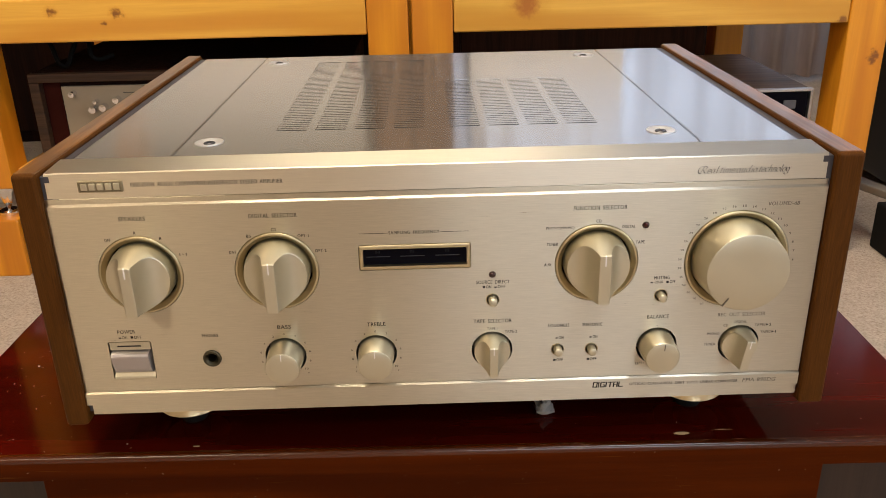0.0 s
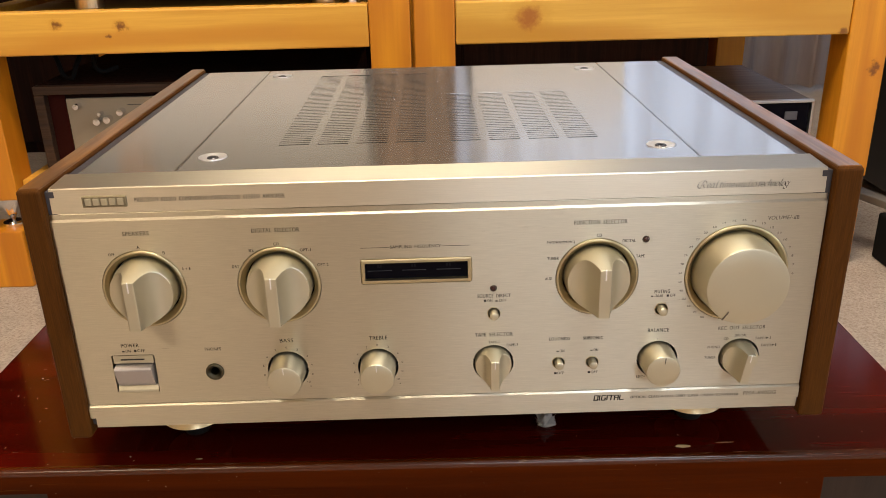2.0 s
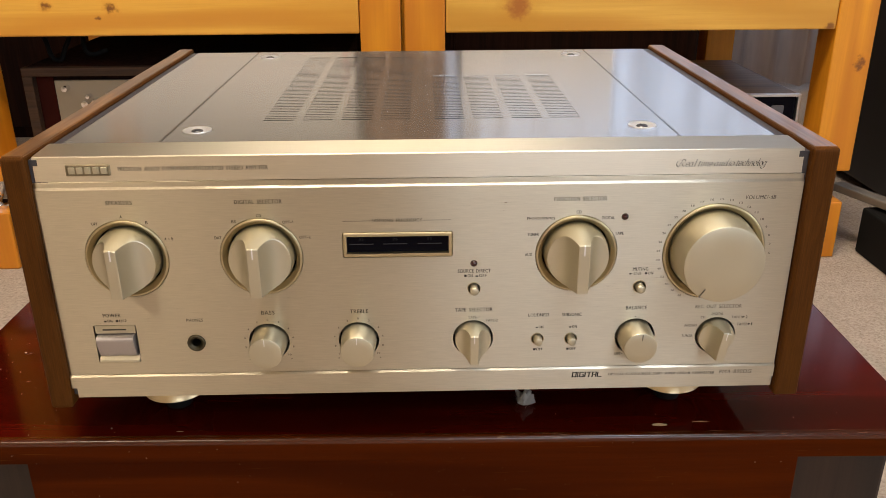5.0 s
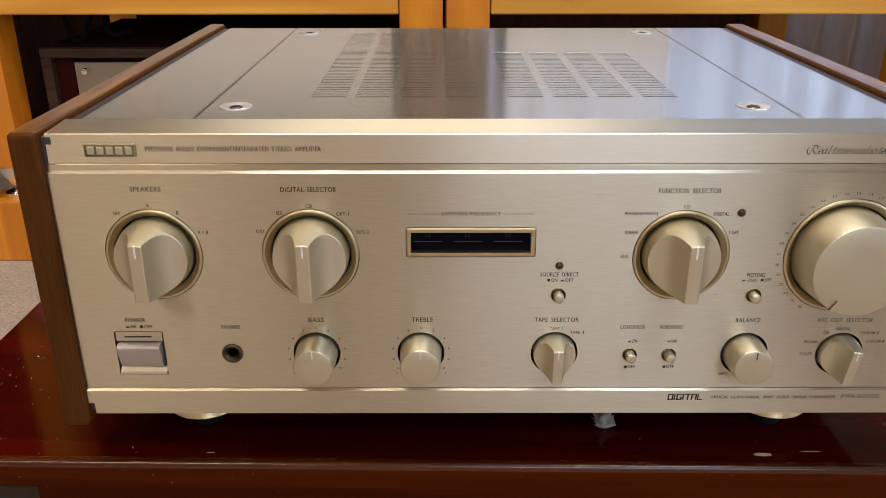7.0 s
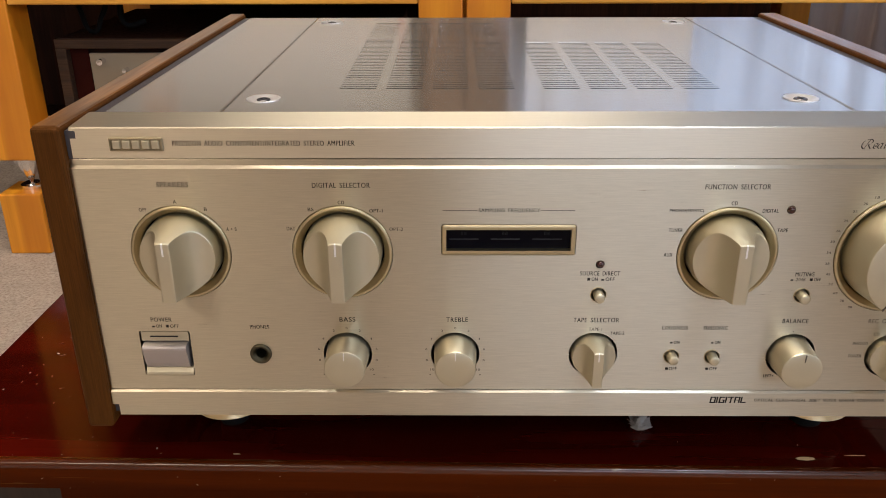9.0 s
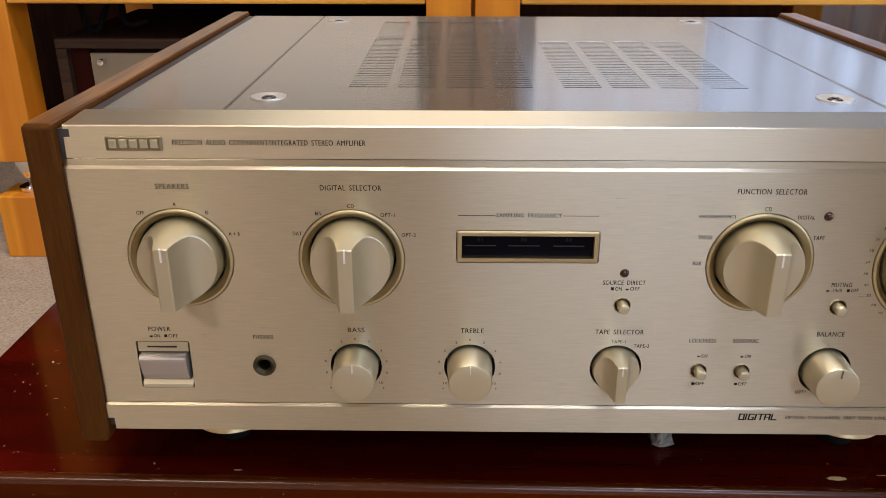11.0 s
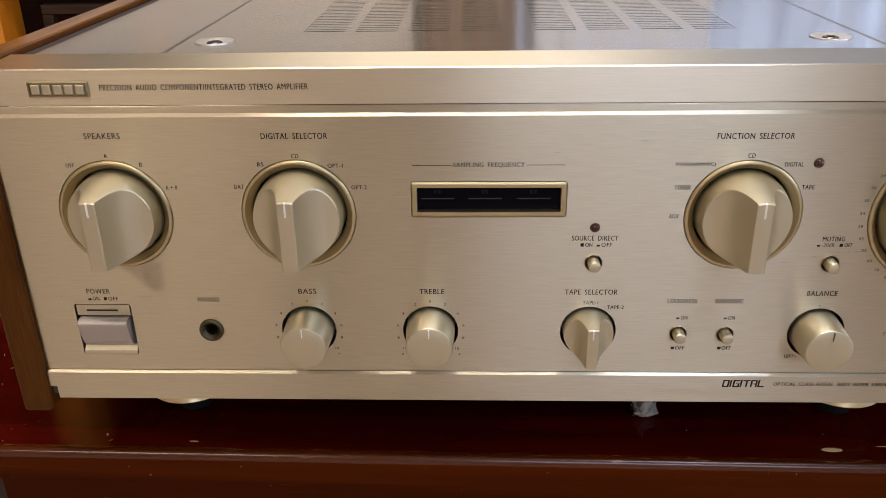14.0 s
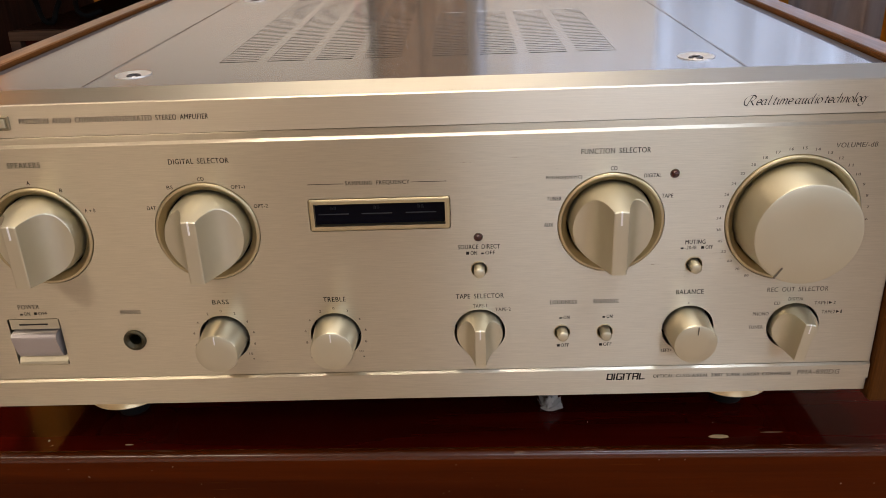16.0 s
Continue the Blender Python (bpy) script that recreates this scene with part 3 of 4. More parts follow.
    cut(fr, box(-0.0446, 0.0150, -0.01, 0.02, 0.1350, 0.1458))
    win = part("display_window", box(-0.0448, 0.0152, 0.0025, 0.0045, 0.1348, 0.1460), GLASS, amp, "dark unlit display window")
    for x0 in (-0.0431, -0.0233, -0.0031):
        part("unlit_segment", box(x0, x0 + 0.0140, 0.0022, 0.0026, 0.1397, 0.1401), DIM, win)
        for i in range(2):
            part("unlit_segment", box(x0 + 0.0055 + i * 0.0016, x0 + 0.0066 + i * 0.0016, 0.0022, 0.0026, 0.1420, 0.1436), DIMMER, win)
    # badge, as plain raised blocks
    badge = part("badge", box(-0.1990, -0.1744, 0.0001, 0.003, 0.1843, 0.1906, 0.0004), BADGE, amp, "raised champagne maker's badge with plain blocks")
    cut(badge, box(-0.1982, -0.1752, -0.01, 0.0008, 0.1850, 0.1899))
    for i in range(5):
        part("badge_block", box(-0.1975 + i * 0.00450, -0.1939 + i * 0.00450, -0.0002, 0.0012, 0.1854, 0.1895, 0.0005), KNOB, badge)


def mark(x0, x1, z0, z1, mat=None):
    return part("printed_mark", box(x0, x1, -0.00006, 0.00005, z0, z1), mat or INK, amp)


def small_word(text, x, z, width, h=0.0021, mat=None):
    return lettering(text, x - width / 2, x + width / 2, z, h, amp, mat=mat)


def on_off(x_on, x_off, z, first=0.0011, second=0.0018, words=("ON", "OFF"), width=0.0044):
    """The push marks: a low block for in, a high one for out."""
    for x, hgt, word in ((x_on, first, words[0]), (x_off, second, words[1])):
        mark(x + 0.0006, x + 0.0020, z - 0.0008, z - 0.0008 + hgt * 0.85)
        lettering(word, x + 0.0026, x + 0.0026 + width * len(word) / 3, z, 0.0019, amp)


def arc(cx, cy, rx, ry, a0, a1, steps=14):
    """Points of an elliptic arc, from a0 to a1 degrees."""
    return [(cx + rx * math.cos(radians(a0 + (a1 - a0) * i / steps)), cy + ry * math.sin(radians(a0 + (a1 - a0) * i / steps))) for i in range(steps + 1)]


def glyph(c):
    """A letter of an upright italic hand, in heights of a small letter: its strokes and its width."""
    stem = [(0.62, 1.0), (0.60, 0.25)] + arc(0.76, 0.25, 0.16, 0.25, 180, 300, 6)
    bowl = arc(0.34, 0.5, 0.32, 0.5, 60, 360, 18)
    if c == "R":
        return [[(0.75, 1.75), (0.60, 0.9), (0.42, 0.0)], arc(0.80, 1.28, 0.52, 0.50, 150, -90, 16), [(0.80, 0.78), (1.05, 0.4), (1.40, 0.0), (1.62, 0.05)], arc(0.55, 0.85, 0.80, 0.95, 95, 275, 20)], 1.75
    if c == "e":
        return [arc(0.36, 0.5, 0.34, 0.5, -10, 0, 2)[:1] + [(0.05, 0.45), (0.62, 0.62)] + arc(0.36, 0.66, 0.28, 0.34, 0, 180, 10) + arc(0.40, 0.36, 0.34, 0.36, 170, 320, 12)], 0.78
    if c in "ad":
        return [bowl, ([(0.74, 1.75)] if c == "d" else []) + stem], 0.98
    if c == "l":
        return [[(0.22, 1.75), (0.18, 0.25)] + arc(0.34, 0.25, 0.16, 0.25, 180, 300, 6)], 0.46
    if c == "t":
        return [[(0.26, 1.35), (0.20, 0.25)] + arc(0.36, 0.25, 0.16, 0.25, 180, 310, 6), [(0.02, 0.98), (0.52, 1.02)]], 0.56
    if c == "i":
        return [[(0.04, 0.85), (0.20, 1.0), (0.18, 0.25)] + arc(0.34, 0.25, 0.16, 0.25, 180, 300, 6), [(0.25, 1.35), (0.27, 1.47)]], 0.46
    if c in "mnh":
        humps = 2 if c == "m" else 1
        out = [[(0.18, 1.75 if c == "h" else 1.0), (0.12, 0.0)]]
        for k in range(humps):
            x = 0.14 + 0.46 * k
            last = [(x + 0.46, 0.25)] + arc(x + 0.60, 0.22, 0.14, 0.22, 180, 300, 6) if k == humps - 1 else [(x + 0.46, 0.0)]
            out.append([(x, 0.45)] + arc(x + 0.25, 0.68, 0.22, 0.32, 150, 20, 10) + last)
        return out, 0.30 + 0.52 * humps
    if c == "u":
        return [[(0.14, 1.0), (0.12, 0.35)] + arc(0.32, 0.30, 0.20, 0.30, 180, 330, 10) + [(0.60, 0.7)], stem], 0.98
    if c == "o":
        return [arc(0.36, 0.5, 0.33, 0.5, 90, 450, 20)], 0.76
    if c == "c":
        return [arc(0.38, 0.5, 0.34, 0.5, 50, 310, 16)], 0.68
    if c == "g":
        return [arc(0.34, 0.52, 0.32, 0.46, 0, 360, 18), [(0.66, 0.9), (0.92, 1.02)], [(0.64, 0.75), (0.58, 0.0)] + arc(0.24, -0.36, 0.36, 0.34, 40, -220, 16)], 0.90
    return [], 0.34


def script(text, x0, x1, z, height):
    """Words drawn with a broad slanted pen, on the strip's front."""
    strokes, at = [], 0.0
    for c in text:
        lines, wide = glyph(c)
        strokes += [[(px + at + 0.30 * py, py) for px, py in line] for line in lines]
        at += wide
    bm = bmesh.new()
    k = (x1 - x0) / at
    nib = (0.085 * math.cos(radians(38)), 0.085 * math.sin(radians(38)))
    for n, line in enumerate(strokes):
        y = 0.00111 - 0.00001 * (n % 5)
        rows = [[bm.verts.new((x0 + (px + s * nib[0] + 0.012 * s) * k, y, z + (py + s * nib[1]) * height)) for s in (-1, 1)] for px, py in line]
        for p, q in zip(rows, rows[1:]):
            bm.faces.new((p[0], q[0], q[1], p[1]))
    return part("script_lettering", bm, INK, amp)


def block_word(text, x0, x1, z, h):
    """Square techno capitals with heavy uprights and slim bars, on the lower strip."""
    thick, thin = 0.00078, 0.00042
    widths = [0.0011 if c == "I" else 0.0030 for c in text]
    gap = (x1 - x0 - sum(widths)) / (len(text) - 1)
    x = x0
    bm = bmesh.new()
    for c, w in zip(text, widths):
        bars = []
        if c in "DGALI":
            bars.append((0, thick, 0, h))
        if c in "DA":
            bars.append((w - thick, w, 0, h))
        if c == "G":
            bars.append((w - thick, w, 0, h * 0.52))
            bars.append((w * 0.5, w, h * 0.42, h * 0.42 + thin))
        if c in "DGAT":
            bars.append((0 if c != "T" else -0.0003, w, h - thin * 1.4, h))
        if c in "DGL":
            bars.append((0, w, 0, thin * 1.6))
        if c == "A":
            bars.append((0, w, h * 0.42, h * 0.42 + thin))
        if c == "T":
            bars.append((w / 2 - thick / 2, w / 2 + thick / 2, 0, h))
        for n, (a, b, low, high) in enumerate(bars):
            y = -0.00126 - 0.00002 * n
            lean = 0.10
            bm.faces.new([bm.verts.new((x + u + lean * v, y, z + v)) for u, v in ((a, low), (b, low), (b, high), (a, high))])
        x += w + gap
    return part("block_lettering", bm, INK, amp)


def build_print():
    lettering("PRECISION AUDIO COMPONENT/INTEGRATED STEREO AMPLIFIER", -0.1702, -0.0866, 0.1879, 0.0024, amp, y=0.00121)
    script("Real time audio technolog", 0.1447, 0.1960, 0.1853, 0.0024)
    lettering("SPEAKERS", -0.1799, -0.1650, 0.1683, 0.0025, amp)
    for s, x, z, w in (("OFF", -0.1881, 0.1558, 0.0035), ("A", -0.1724, 0.1599, 0.0015), ("B", -0.1583, 0.1561, 0.0013), ("A + B", -0.1470, 0.1460, 0.0048)):
        small_word(s, x, z, w, 0.0018)
    lettering("DIGITAL SELECTOR", -0.1072, -0.0802, 0.1680, 0.0025, amp)
    for s, x, z, w in (("CD", -0.0941, 0.1595, 0.0030), ("BS", -0.1086, 0.1560, 0.0027), ("OPT-1", -0.0778, 0.1554, 0.0062), ("DAT", -0.1186, 0.1463, 0.0040), ("OPT-2", -0.0685, 0.1459, 0.0064)):
        small_word(s, x, z, w, 0.0018)
    lettering("SAMPLING FREQUENCY", -0.0294, -0.0004, 0.1554, 0.0023, amp)
    mark(-0.0463, -0.0299, 0.15525, 0.1555)
    mark(0.0001, 0.0161, 0.15525, 0.1555)
    lettering("SOURCE DIRECT", 0.0203, 0.0397, 0.1229, 0.0023, amp)
    on_off(0.0235, 0.0303, 0.1198, 0.0018, 0.0010)
    lettering("POWER", -0.1926, -0.1821, 0.0972, 0.0024, amp)
    on_off(-0.1930, -0.1860, 0.0935)
    lettering("PHONES", -0.1432, -0.1336, 0.0932, 0.0021, amp)
    lettering("BASS", -0.0980, -0.0901, 0.0974, 0.0025, amp)
    lettering("TREBLE", -0.0447, -0.0339, 0.0974, 0.0025, amp)
    for (cx, cz) in SMALL[:2]:
        for word, deg in (("0", 0), ("2", 26), ("2", -26), ("4", 54), ("4", -54), ("6", 79), ("6", -79), ("8", 104), ("8", -104), ("10", 128), ("10", -128)):
            a = radians(deg)
            small_word(word, cx + 0.0149 * math.sin(a), cz + 0.0149 * math.cos(a), 0.0009 * len(word), 0.0013, FAINT)
        for s in (-1, 1):
            mark(cx + s * 0.0128 - 0.0003, cx + s * 0.0128 + 0.0003, cz - 0.0125, cz - 0.0119)
    lettering("TAPE SELECTOR", 0.0186, 0.0413, 0.0973, 0.0025, amp)
    small_word("TAPE-1", 0.0299, 0.0921, 0.0066, 0.0018, FAINT)
    small_word("TAPE-2", 0.0409, 0.0899, 0.0072, 0.0018)
    lettering("LOUDNESS", 0.0632, 0.0758, 0.0930, 0.0021, amp)
    lettering("SUBSONIC", 0.0837, 0.0957, 0.0930, 0.0021, amp)
    for x in (0.0693, 0.0898):
        mark(x - 0.0014, x - 0.0001, 0.0840, 0.0848)
        lettering("ON", x + 0.0005, x + 0.0033, 0.0847, 0.0019, amp)
        mark(x - 0.0024, x - 0.0009, 0.0686, 0.0700)
        lettering("OFF", x - 0.0005, x + 0.0035, 0.0694, 0.0019, amp)
    lettering("FUNCTION SELECTOR", 0.0757, 0.1060, 0.1672, 0.0025, amp)
    for s, x, z, w in (("CD", 0.0903, 0.1591, 0.0029), ("PHONO(MM/MC)", 0.0684, 0.1553, 0.0160), ("DIGITAL", 0.1076, 0.1553, 0.0074), ("TUNER", 0.0642, 0.1455, 0.0066), ("TAPE", 0.1147, 0.1455, 0.0050), ("AUX", 0.0619, 0.1328, 0.0041)):
        small_word(s, x, z, w, 0.0019)
    lettering("MUTING", 0.1246, 0.1337, 0.1225, 0.0022, amp)
    mark(0.1227, 0.1240, 0.1190, 0.1198)
    lettering("-20dB", 0.1246, 0.1298, 0.1197, 0.0018, amp, mat=FAINT)
    mark(0.1320, 0.1334, 0.1189, 0.1203)
    lettering("OFF", 0.1340, 0.1372, 0.1197, 0.0018, amp)
    lettering("BALANCE", 0.1224, 0.1352, 0.0969, 0.0025, amp)
    mark(0.1285, 0.1290, 0.0906, 0.0911)
    lettering("LEFT", 0.1175, 0.1215, 0.0652, 0.0018, amp)
    mark(0.1220, 0.1226, 0.0649, 0.0655)
    lettering("RIGHT", 0.1356, 0.1404, 0.0652, 0.0018, amp, mat=FAINT)
    # dark print in FAINT, with the glare on it put into the colour
    lettering("REC OUT SELECTOR", 0.1649, 0.1932, 0.0969, 0.0024, amp, mat=FAINT)
    for s, x, z, w, m in (("DIGITAL", 0.1790, 0.0918, 0.0072, FAINT), ("CD", 0.1703, 0.0896, 0.0028, FAINT), ("PHONO", 0.1633, 0.0841, 0.0074, FAINT), ("TUNER", 0.1617, 0.0770, 0.0068, FAINT)):
        small_word(s, x, z, w, 0.0018, m)
    for word, x, z, last in (("TAPE1", 0.1878, 0.0894, "2"), ("TAPE2", 0.1918, 0.0845, "1")):
        lettering(word, x, x + 0.0062, z, 0.0018, amp, mat=FAINT)
        bm = bmesh.new()
        bm.faces.new([bm.verts.new(p) for p in ((x + 0.0068, -0.00006, z - 0.0008), (x + 0.0068, -0.00006, z + 0.0008), (x + 0.0084, -0.00006, z))])
        part("printed_mark", bm, INK, amp)
        lettering(last, x + 0.0089, x + (0.0098 if last == "2" else 0.0094), z, 0.0018, amp)
    lettering("VOLUME/-dB", 0.1862, 0.2040, 0.1667, 0.0023, amp, mat=FAINT, shear=0.1)
    words = ("60", "52", "45", "38", "34", "30", "26", "24", "22", "20", "18", "17", "16", "15", "14", "13", "12", "11", "10", "9", "8", "7", "6", "5", "4", "3", "2", "1", "0")
    for i, word in enumerate(("00", "70") + words):
        a = radians(-148 + i * 10.0)
        if i < 25:
            small_word(word, VOLUME[0] + 0.0331 * math.sin(a), VOLUME[1] + 0.0331 * math.cos(a), 0.0010 * len(word), 0.0013, FAINT)
    block_word("DIGITAL", 0.0915, 0.1103, 0.0495, 0.0038)
    lettering("OPTICAL CLASS-A/REAL 20BIT SUPER LINEAR CONVERTER", 0.1144, 0.1814, 0.0513, 0.0018, amp, y=-0.00127)
    lettering("PMA-890DG", 0.1844, 0.2048, 0.0518, 0.0027, amp, y=-0.00127, mat=FAINT, shear=0.12)


def build_case():
    # centre cover, with openings for the grilles and the screws
    groups = [(-0.1033 + i * 0.02535, 0.0198, 0.0862, 0.3300) for i in range(4)] + [(0.0087 + i * 0.02535, 0.0196, 0.0862, 0.2370) for i in range(4)]
    screws = [(sx, sy) for sx in (-0.1405, 0.1395) for sy in (0.0632, 0.3360)]
    cover = part("top_cover", box(-0.1556, 0.1556, 0.0265, 0.3640, 0.1915, TOP, 0.0008), COVER, amp, "grey brushed steel top cover")
    c = bmesh.new()
    for x, w, y0, y1 in groups:
        add_box(c, x, x + w, y0, y1, 0.18, 0.21)
    for sx, sy in screws:
        add_lathe(c, [(0.0090, 0.18), (0.0090, 0.21)], (sx, sy, 0), "z", 40)
    cut(cover, c)
    for x, w, y0, y1 in groups:
        bm = bmesh.new()
        y = y0 + 0.0022
        while y < y1 - 0.003:
            add_box(bm, x, x + w, y, y + 0.0039, 0.1919, TOP - 0.0001)
            y += 0.0050
        part("vent_grille", bm, COVER, amp, "slotted ventilation grille")
    part("inner_tray", box(-0.15, 0.15, 0.05, 0.355, 0.1900, 0.1916), material("grey_inner_tray", (0.12, 0.118, 0.112), 0.5), amp, "grey steel below the slots")
    for sx, sy in screws:
        dish = lathe([(0.0089, -0.0022), (0.0089, 0.0004), (0.0084, 0.0006), (0.0072, 0.0003), (0.0050, -0.0006), (0.0004, -0.0007)], (sx, sy, TOP), "z", 44)
        d = smooth_by_angle(part("screw_washer", dish, BRIGHT, amp, "dished bright screw washer"), 40)
        head = lathe([(0.0036, -0.002), (0.0036, 0.0001), (0.0032, 0.0005), (0.0018, 0.0006), (0.0015, 0.0001), (0.0003, 0.0000)], (sx, sy, TOP - 0.0004), "z", 24)
        for turn in (20, 110):
            bmesh.ops.create_cube(head, size=1.0, matrix=pose(sx, sy, TOP + 0.0003, 0, 0, turn) @ Matrix.Diagonal((0.0040, 0.0008, 0.0006, 1)))
        smooth_by_angle(part("screw_head", head, SCREW, d, "dark cross-head screw"), 30)
    for s in (-1, 1):
        part("side_cover", box(s * 0.1562, s * 0.2140, 0.0265, 0.3640, 0.1915, TOP, 0.0008), COVER, amp, "grey brushed steel side cover")
        part("gasket", box(s * 0.2143, 0.2199 if s > 0 else -0.2191, 0.0014, 0.3640, 0.0420, 0.1936), GAP_STRIP, amp, "dark blue-grey gap strip")
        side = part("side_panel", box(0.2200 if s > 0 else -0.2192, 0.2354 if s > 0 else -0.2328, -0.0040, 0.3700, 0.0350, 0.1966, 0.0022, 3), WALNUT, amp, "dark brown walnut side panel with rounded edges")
        # the top gets a lighter walnut than the panel's other faces
        part("panel_edge", box(0.2208 if s > 0 else -0.2200, 0.2345 if s > 0 else -0.2319, -0.0018, 0.3680, 0.1950, 0.1969, 0.0007), WALNUT_TOP, side, "lighter walnut top edge")
    part("chassis", box(-0.2130, 0.2130, 0.0150, 0.3600, 0.0440, 0.1850), VOID, amp, "black painted steel chassis")
    for fx in (-0.1735, 0.1715):
        for fy in (0.056, 0.300):
            f = smooth_by_angle(part("foot", lathe([(0.0080, 0.0134), (0.0220, 0.0134), (0.0222, 0.0137), (0.0221, 0.0141), (0.0204, 0.0172), (0.0192, 0.0400), (0.0190, 0.0440)], (fx, fy, 0), "z", 56), BRASS, amp, "round gold-plated foot"), 30)
            part("foot_pad", lathe([(0.0085, 0.0), (0.0090, 0.0010), (0.0090, 0.0137)], (fx, fy, 0), "z", 40), RUBBER, f, "black rubber pad")


build_front()
build_controls()
build_case()
build_print()

# ---- small things on the table ----


def clump(name, at, size, mat, label, category, seed, strands=70):
    """A ragged ball of fluff with loose fibres."""
    rng = random.Random(seed)
    bm = bmesh.new()
    bmesh.ops.create_icosphere(bm, subdivisions=4, radius=1.0)
    for v in bm.verts:
        k = 1 + 0.55 * noise.noise(v.co * 1.6 + Vector((seed, 0, 0))) + 0.35 * noise.noise(v.co * 5) + 0.18 * noise.noise(v.co * 13)
        v.co = Vector((v.co.x * size[0] * k, v.co.y * size[1] * k, max(0, (v.co.z * 0.8 + 0.75) * size[2] * k)))
    for i in range(strands):
        a, up = rng.uniform(0, 2 * math.pi), rng.uniform(0.1, 1.4)
        p = Vector((size[0] * 0.85 * math.cos(a), size[1] * 0.85 * math.sin(a), size[2] * up))
        way = Vector((math.cos(a + rng.uniform(-1, 1)), math.sin(a), rng.uniform(-0.4, 0.6))).normalized() * rng.uniform(0.0012, 0.0030)
        side = Vector((rng.uniform(-1, 1), rng.uniform(-1, 1), rng.uniform(-1, 1))).normalized() * 0.00007
        last = None
        for j in range(4):
            q = p + way * (j / 3) + Vector((0, 0, 0.0006 * math.sin(j + i)))
            q.z = max(q.z, 0.0002)
            pair = (bm.verts.new(q - side), bm.verts.new(q + side))
            if last:
                bm.faces.new((last[0], pair[0], pair[1], last[1]))
            last = pair
    bmesh.ops.translate(bm, vec=Vector(at), verts=bm.verts)
    return tagged(link_mesh(name, bm, mat, None, "", True), label, category)


clump("lint_clump", (0.0695, 0.046, 0.0), (0.0062, 0.0048, 0.0056), DUST, "small grey clump of lint on the table under the amplifier", "lint", 3)


def dust_specks():
    rng = random.Random(8)
    bm = bmesh.new()
    spots = [(-0.211, 0.019, 0.0010), (-0.314, 0.125, 0.0014), (0.157, 0.024, 0.0005), (-0.322, 0.10, 0.0008), (-0.33, 0.08, 0.0007)]
    for i in range(26):
        spots.append((rng.choice((rng.uniform(-0.34, -0.24), rng.uniform(0.24, 0.33), rng.uniform(-0.3, 0.3))), rng.uniform(0.012, 0.045) if i % 3 else rng.uniform(0.02, 0.2), rng.uniform(0.00012, 0.0004)))
    for x, y, r in spots:
        bmesh.ops.create_icosphere(bm, subdivisions=1, radius=1.0, matrix=Matrix.LocRotScale((x, y + 0.006, 0.0002), Euler((0, 0, rng.uniform(0, 3))), (r, r * 0.6, 0.0003)))
    return tagged(link_mesh("dust_specks", bm, SPECK), "pale dust specks on the lacquered table", "dust", kind="stuff")


dust_specks()

# ---- the rack behind ----
RACK = 0.70


def rack_post(r, x, y, z0, z1, post, mat, label):
    """A square post on a bright cone foot that stands in a dish."""
    part("post", box(x, x + post, y, y + post, z0, z1, 0.002), mat, r, label)
    at = (x + post / 2, y + post / 2, z0)
    cone = smooth_by_angle(part("cone_foot", lathe([(0.017, -0.0005), (0.017, -0.006), (0.004, -0.034), (0.002, -0.0385)], at, "z", 28), CHROME, r, "bright metal cone foot"), 40)
    part("foot_dish", lathe([(0.015, -0.0455), (0.015, -0.0405), (0.011, -0.0385)], at, "z", 28), CHROME, cone)


def pine_rack(x_left, width, rail_mat, label):
    """A pine rack unit: four posts on cone feet on pine blocks, rails, shelf boards, and a second tier on cones, partly
    coloured as shaded pine.
    """
    post, depth = 0.055, 0.58
    r = holder("pine_rack", (x_left + width / 2, RACK + depth / 2, FLOOR), label, "rack", "pine rack units")
    inner = (x_left + post + 0.001, x_left + width - post - 0.001)
    for x in (x_left, x_left + width - post):
        for y in (RACK, RACK + depth - post):
            rack_post(r, x, y, -0.038, 0.227, post, PINE_POST, "square pine post")
            if x < 0.3:
                rack_post(r, x, y, 0.273, 0.800, post, PINE_POST if x < -0.3 else SHADED_PINE, "square upper post")
            part("base_block", box(x - 0.006, x + post - 0.004, y - 0.004, y + post, FLOOR, -0.084, 0.002), PINE_POST, r, "pine block under the foot")
    for z, mat in ((0.164, rail_mat), (0.735, SHADED_PINE))[:2 if x_left < -0.3 else 1]:
        for y in (RACK + 0.001, RACK + depth - 0.032):
            part("rail", box(*inner, y, y + 0.03, z, z + 0.056, 0.002), mat, r, "cross rail")
        part("shelf", box(*inner, RACK + 0.032, RACK + depth - 0.034, z + 0.030, z + 0.050, 0.001), mat, r, "shelf board")
        for x in (x_left + 0.012, x_left + width - 0.042):
            part("side_rail", box(x, x + 0.03, RACK + post + 0.001, RACK + depth - post - 0.001, z, z + 0.056, 0.002), mat, r)
    part("shelf", box(*inner, RACK + 0.02, RACK + depth - 0.02, -0.032, -0.014, 0.001), PINE_RAIL, r, "pine shelf board")
    # added board whose dark colour stands for the shade inside the left rack
    if x_left < -0.3:
        part("shade_board", box(*inner, RACK + depth - 0.070, RACK + depth - 0.060, -0.013, 0.163), CHERRY, r, "dark board added for the shade inside the rack")
    return r


pine_rack(-0.652, 0.624, PINE_RAIL, "orange pine hi-fi rack with knots on cone feet")
pine_rack(-0.0235, 0.644, PINE_RAIL_PALE, "pale pine hi-fi rack with knots on cone feet")


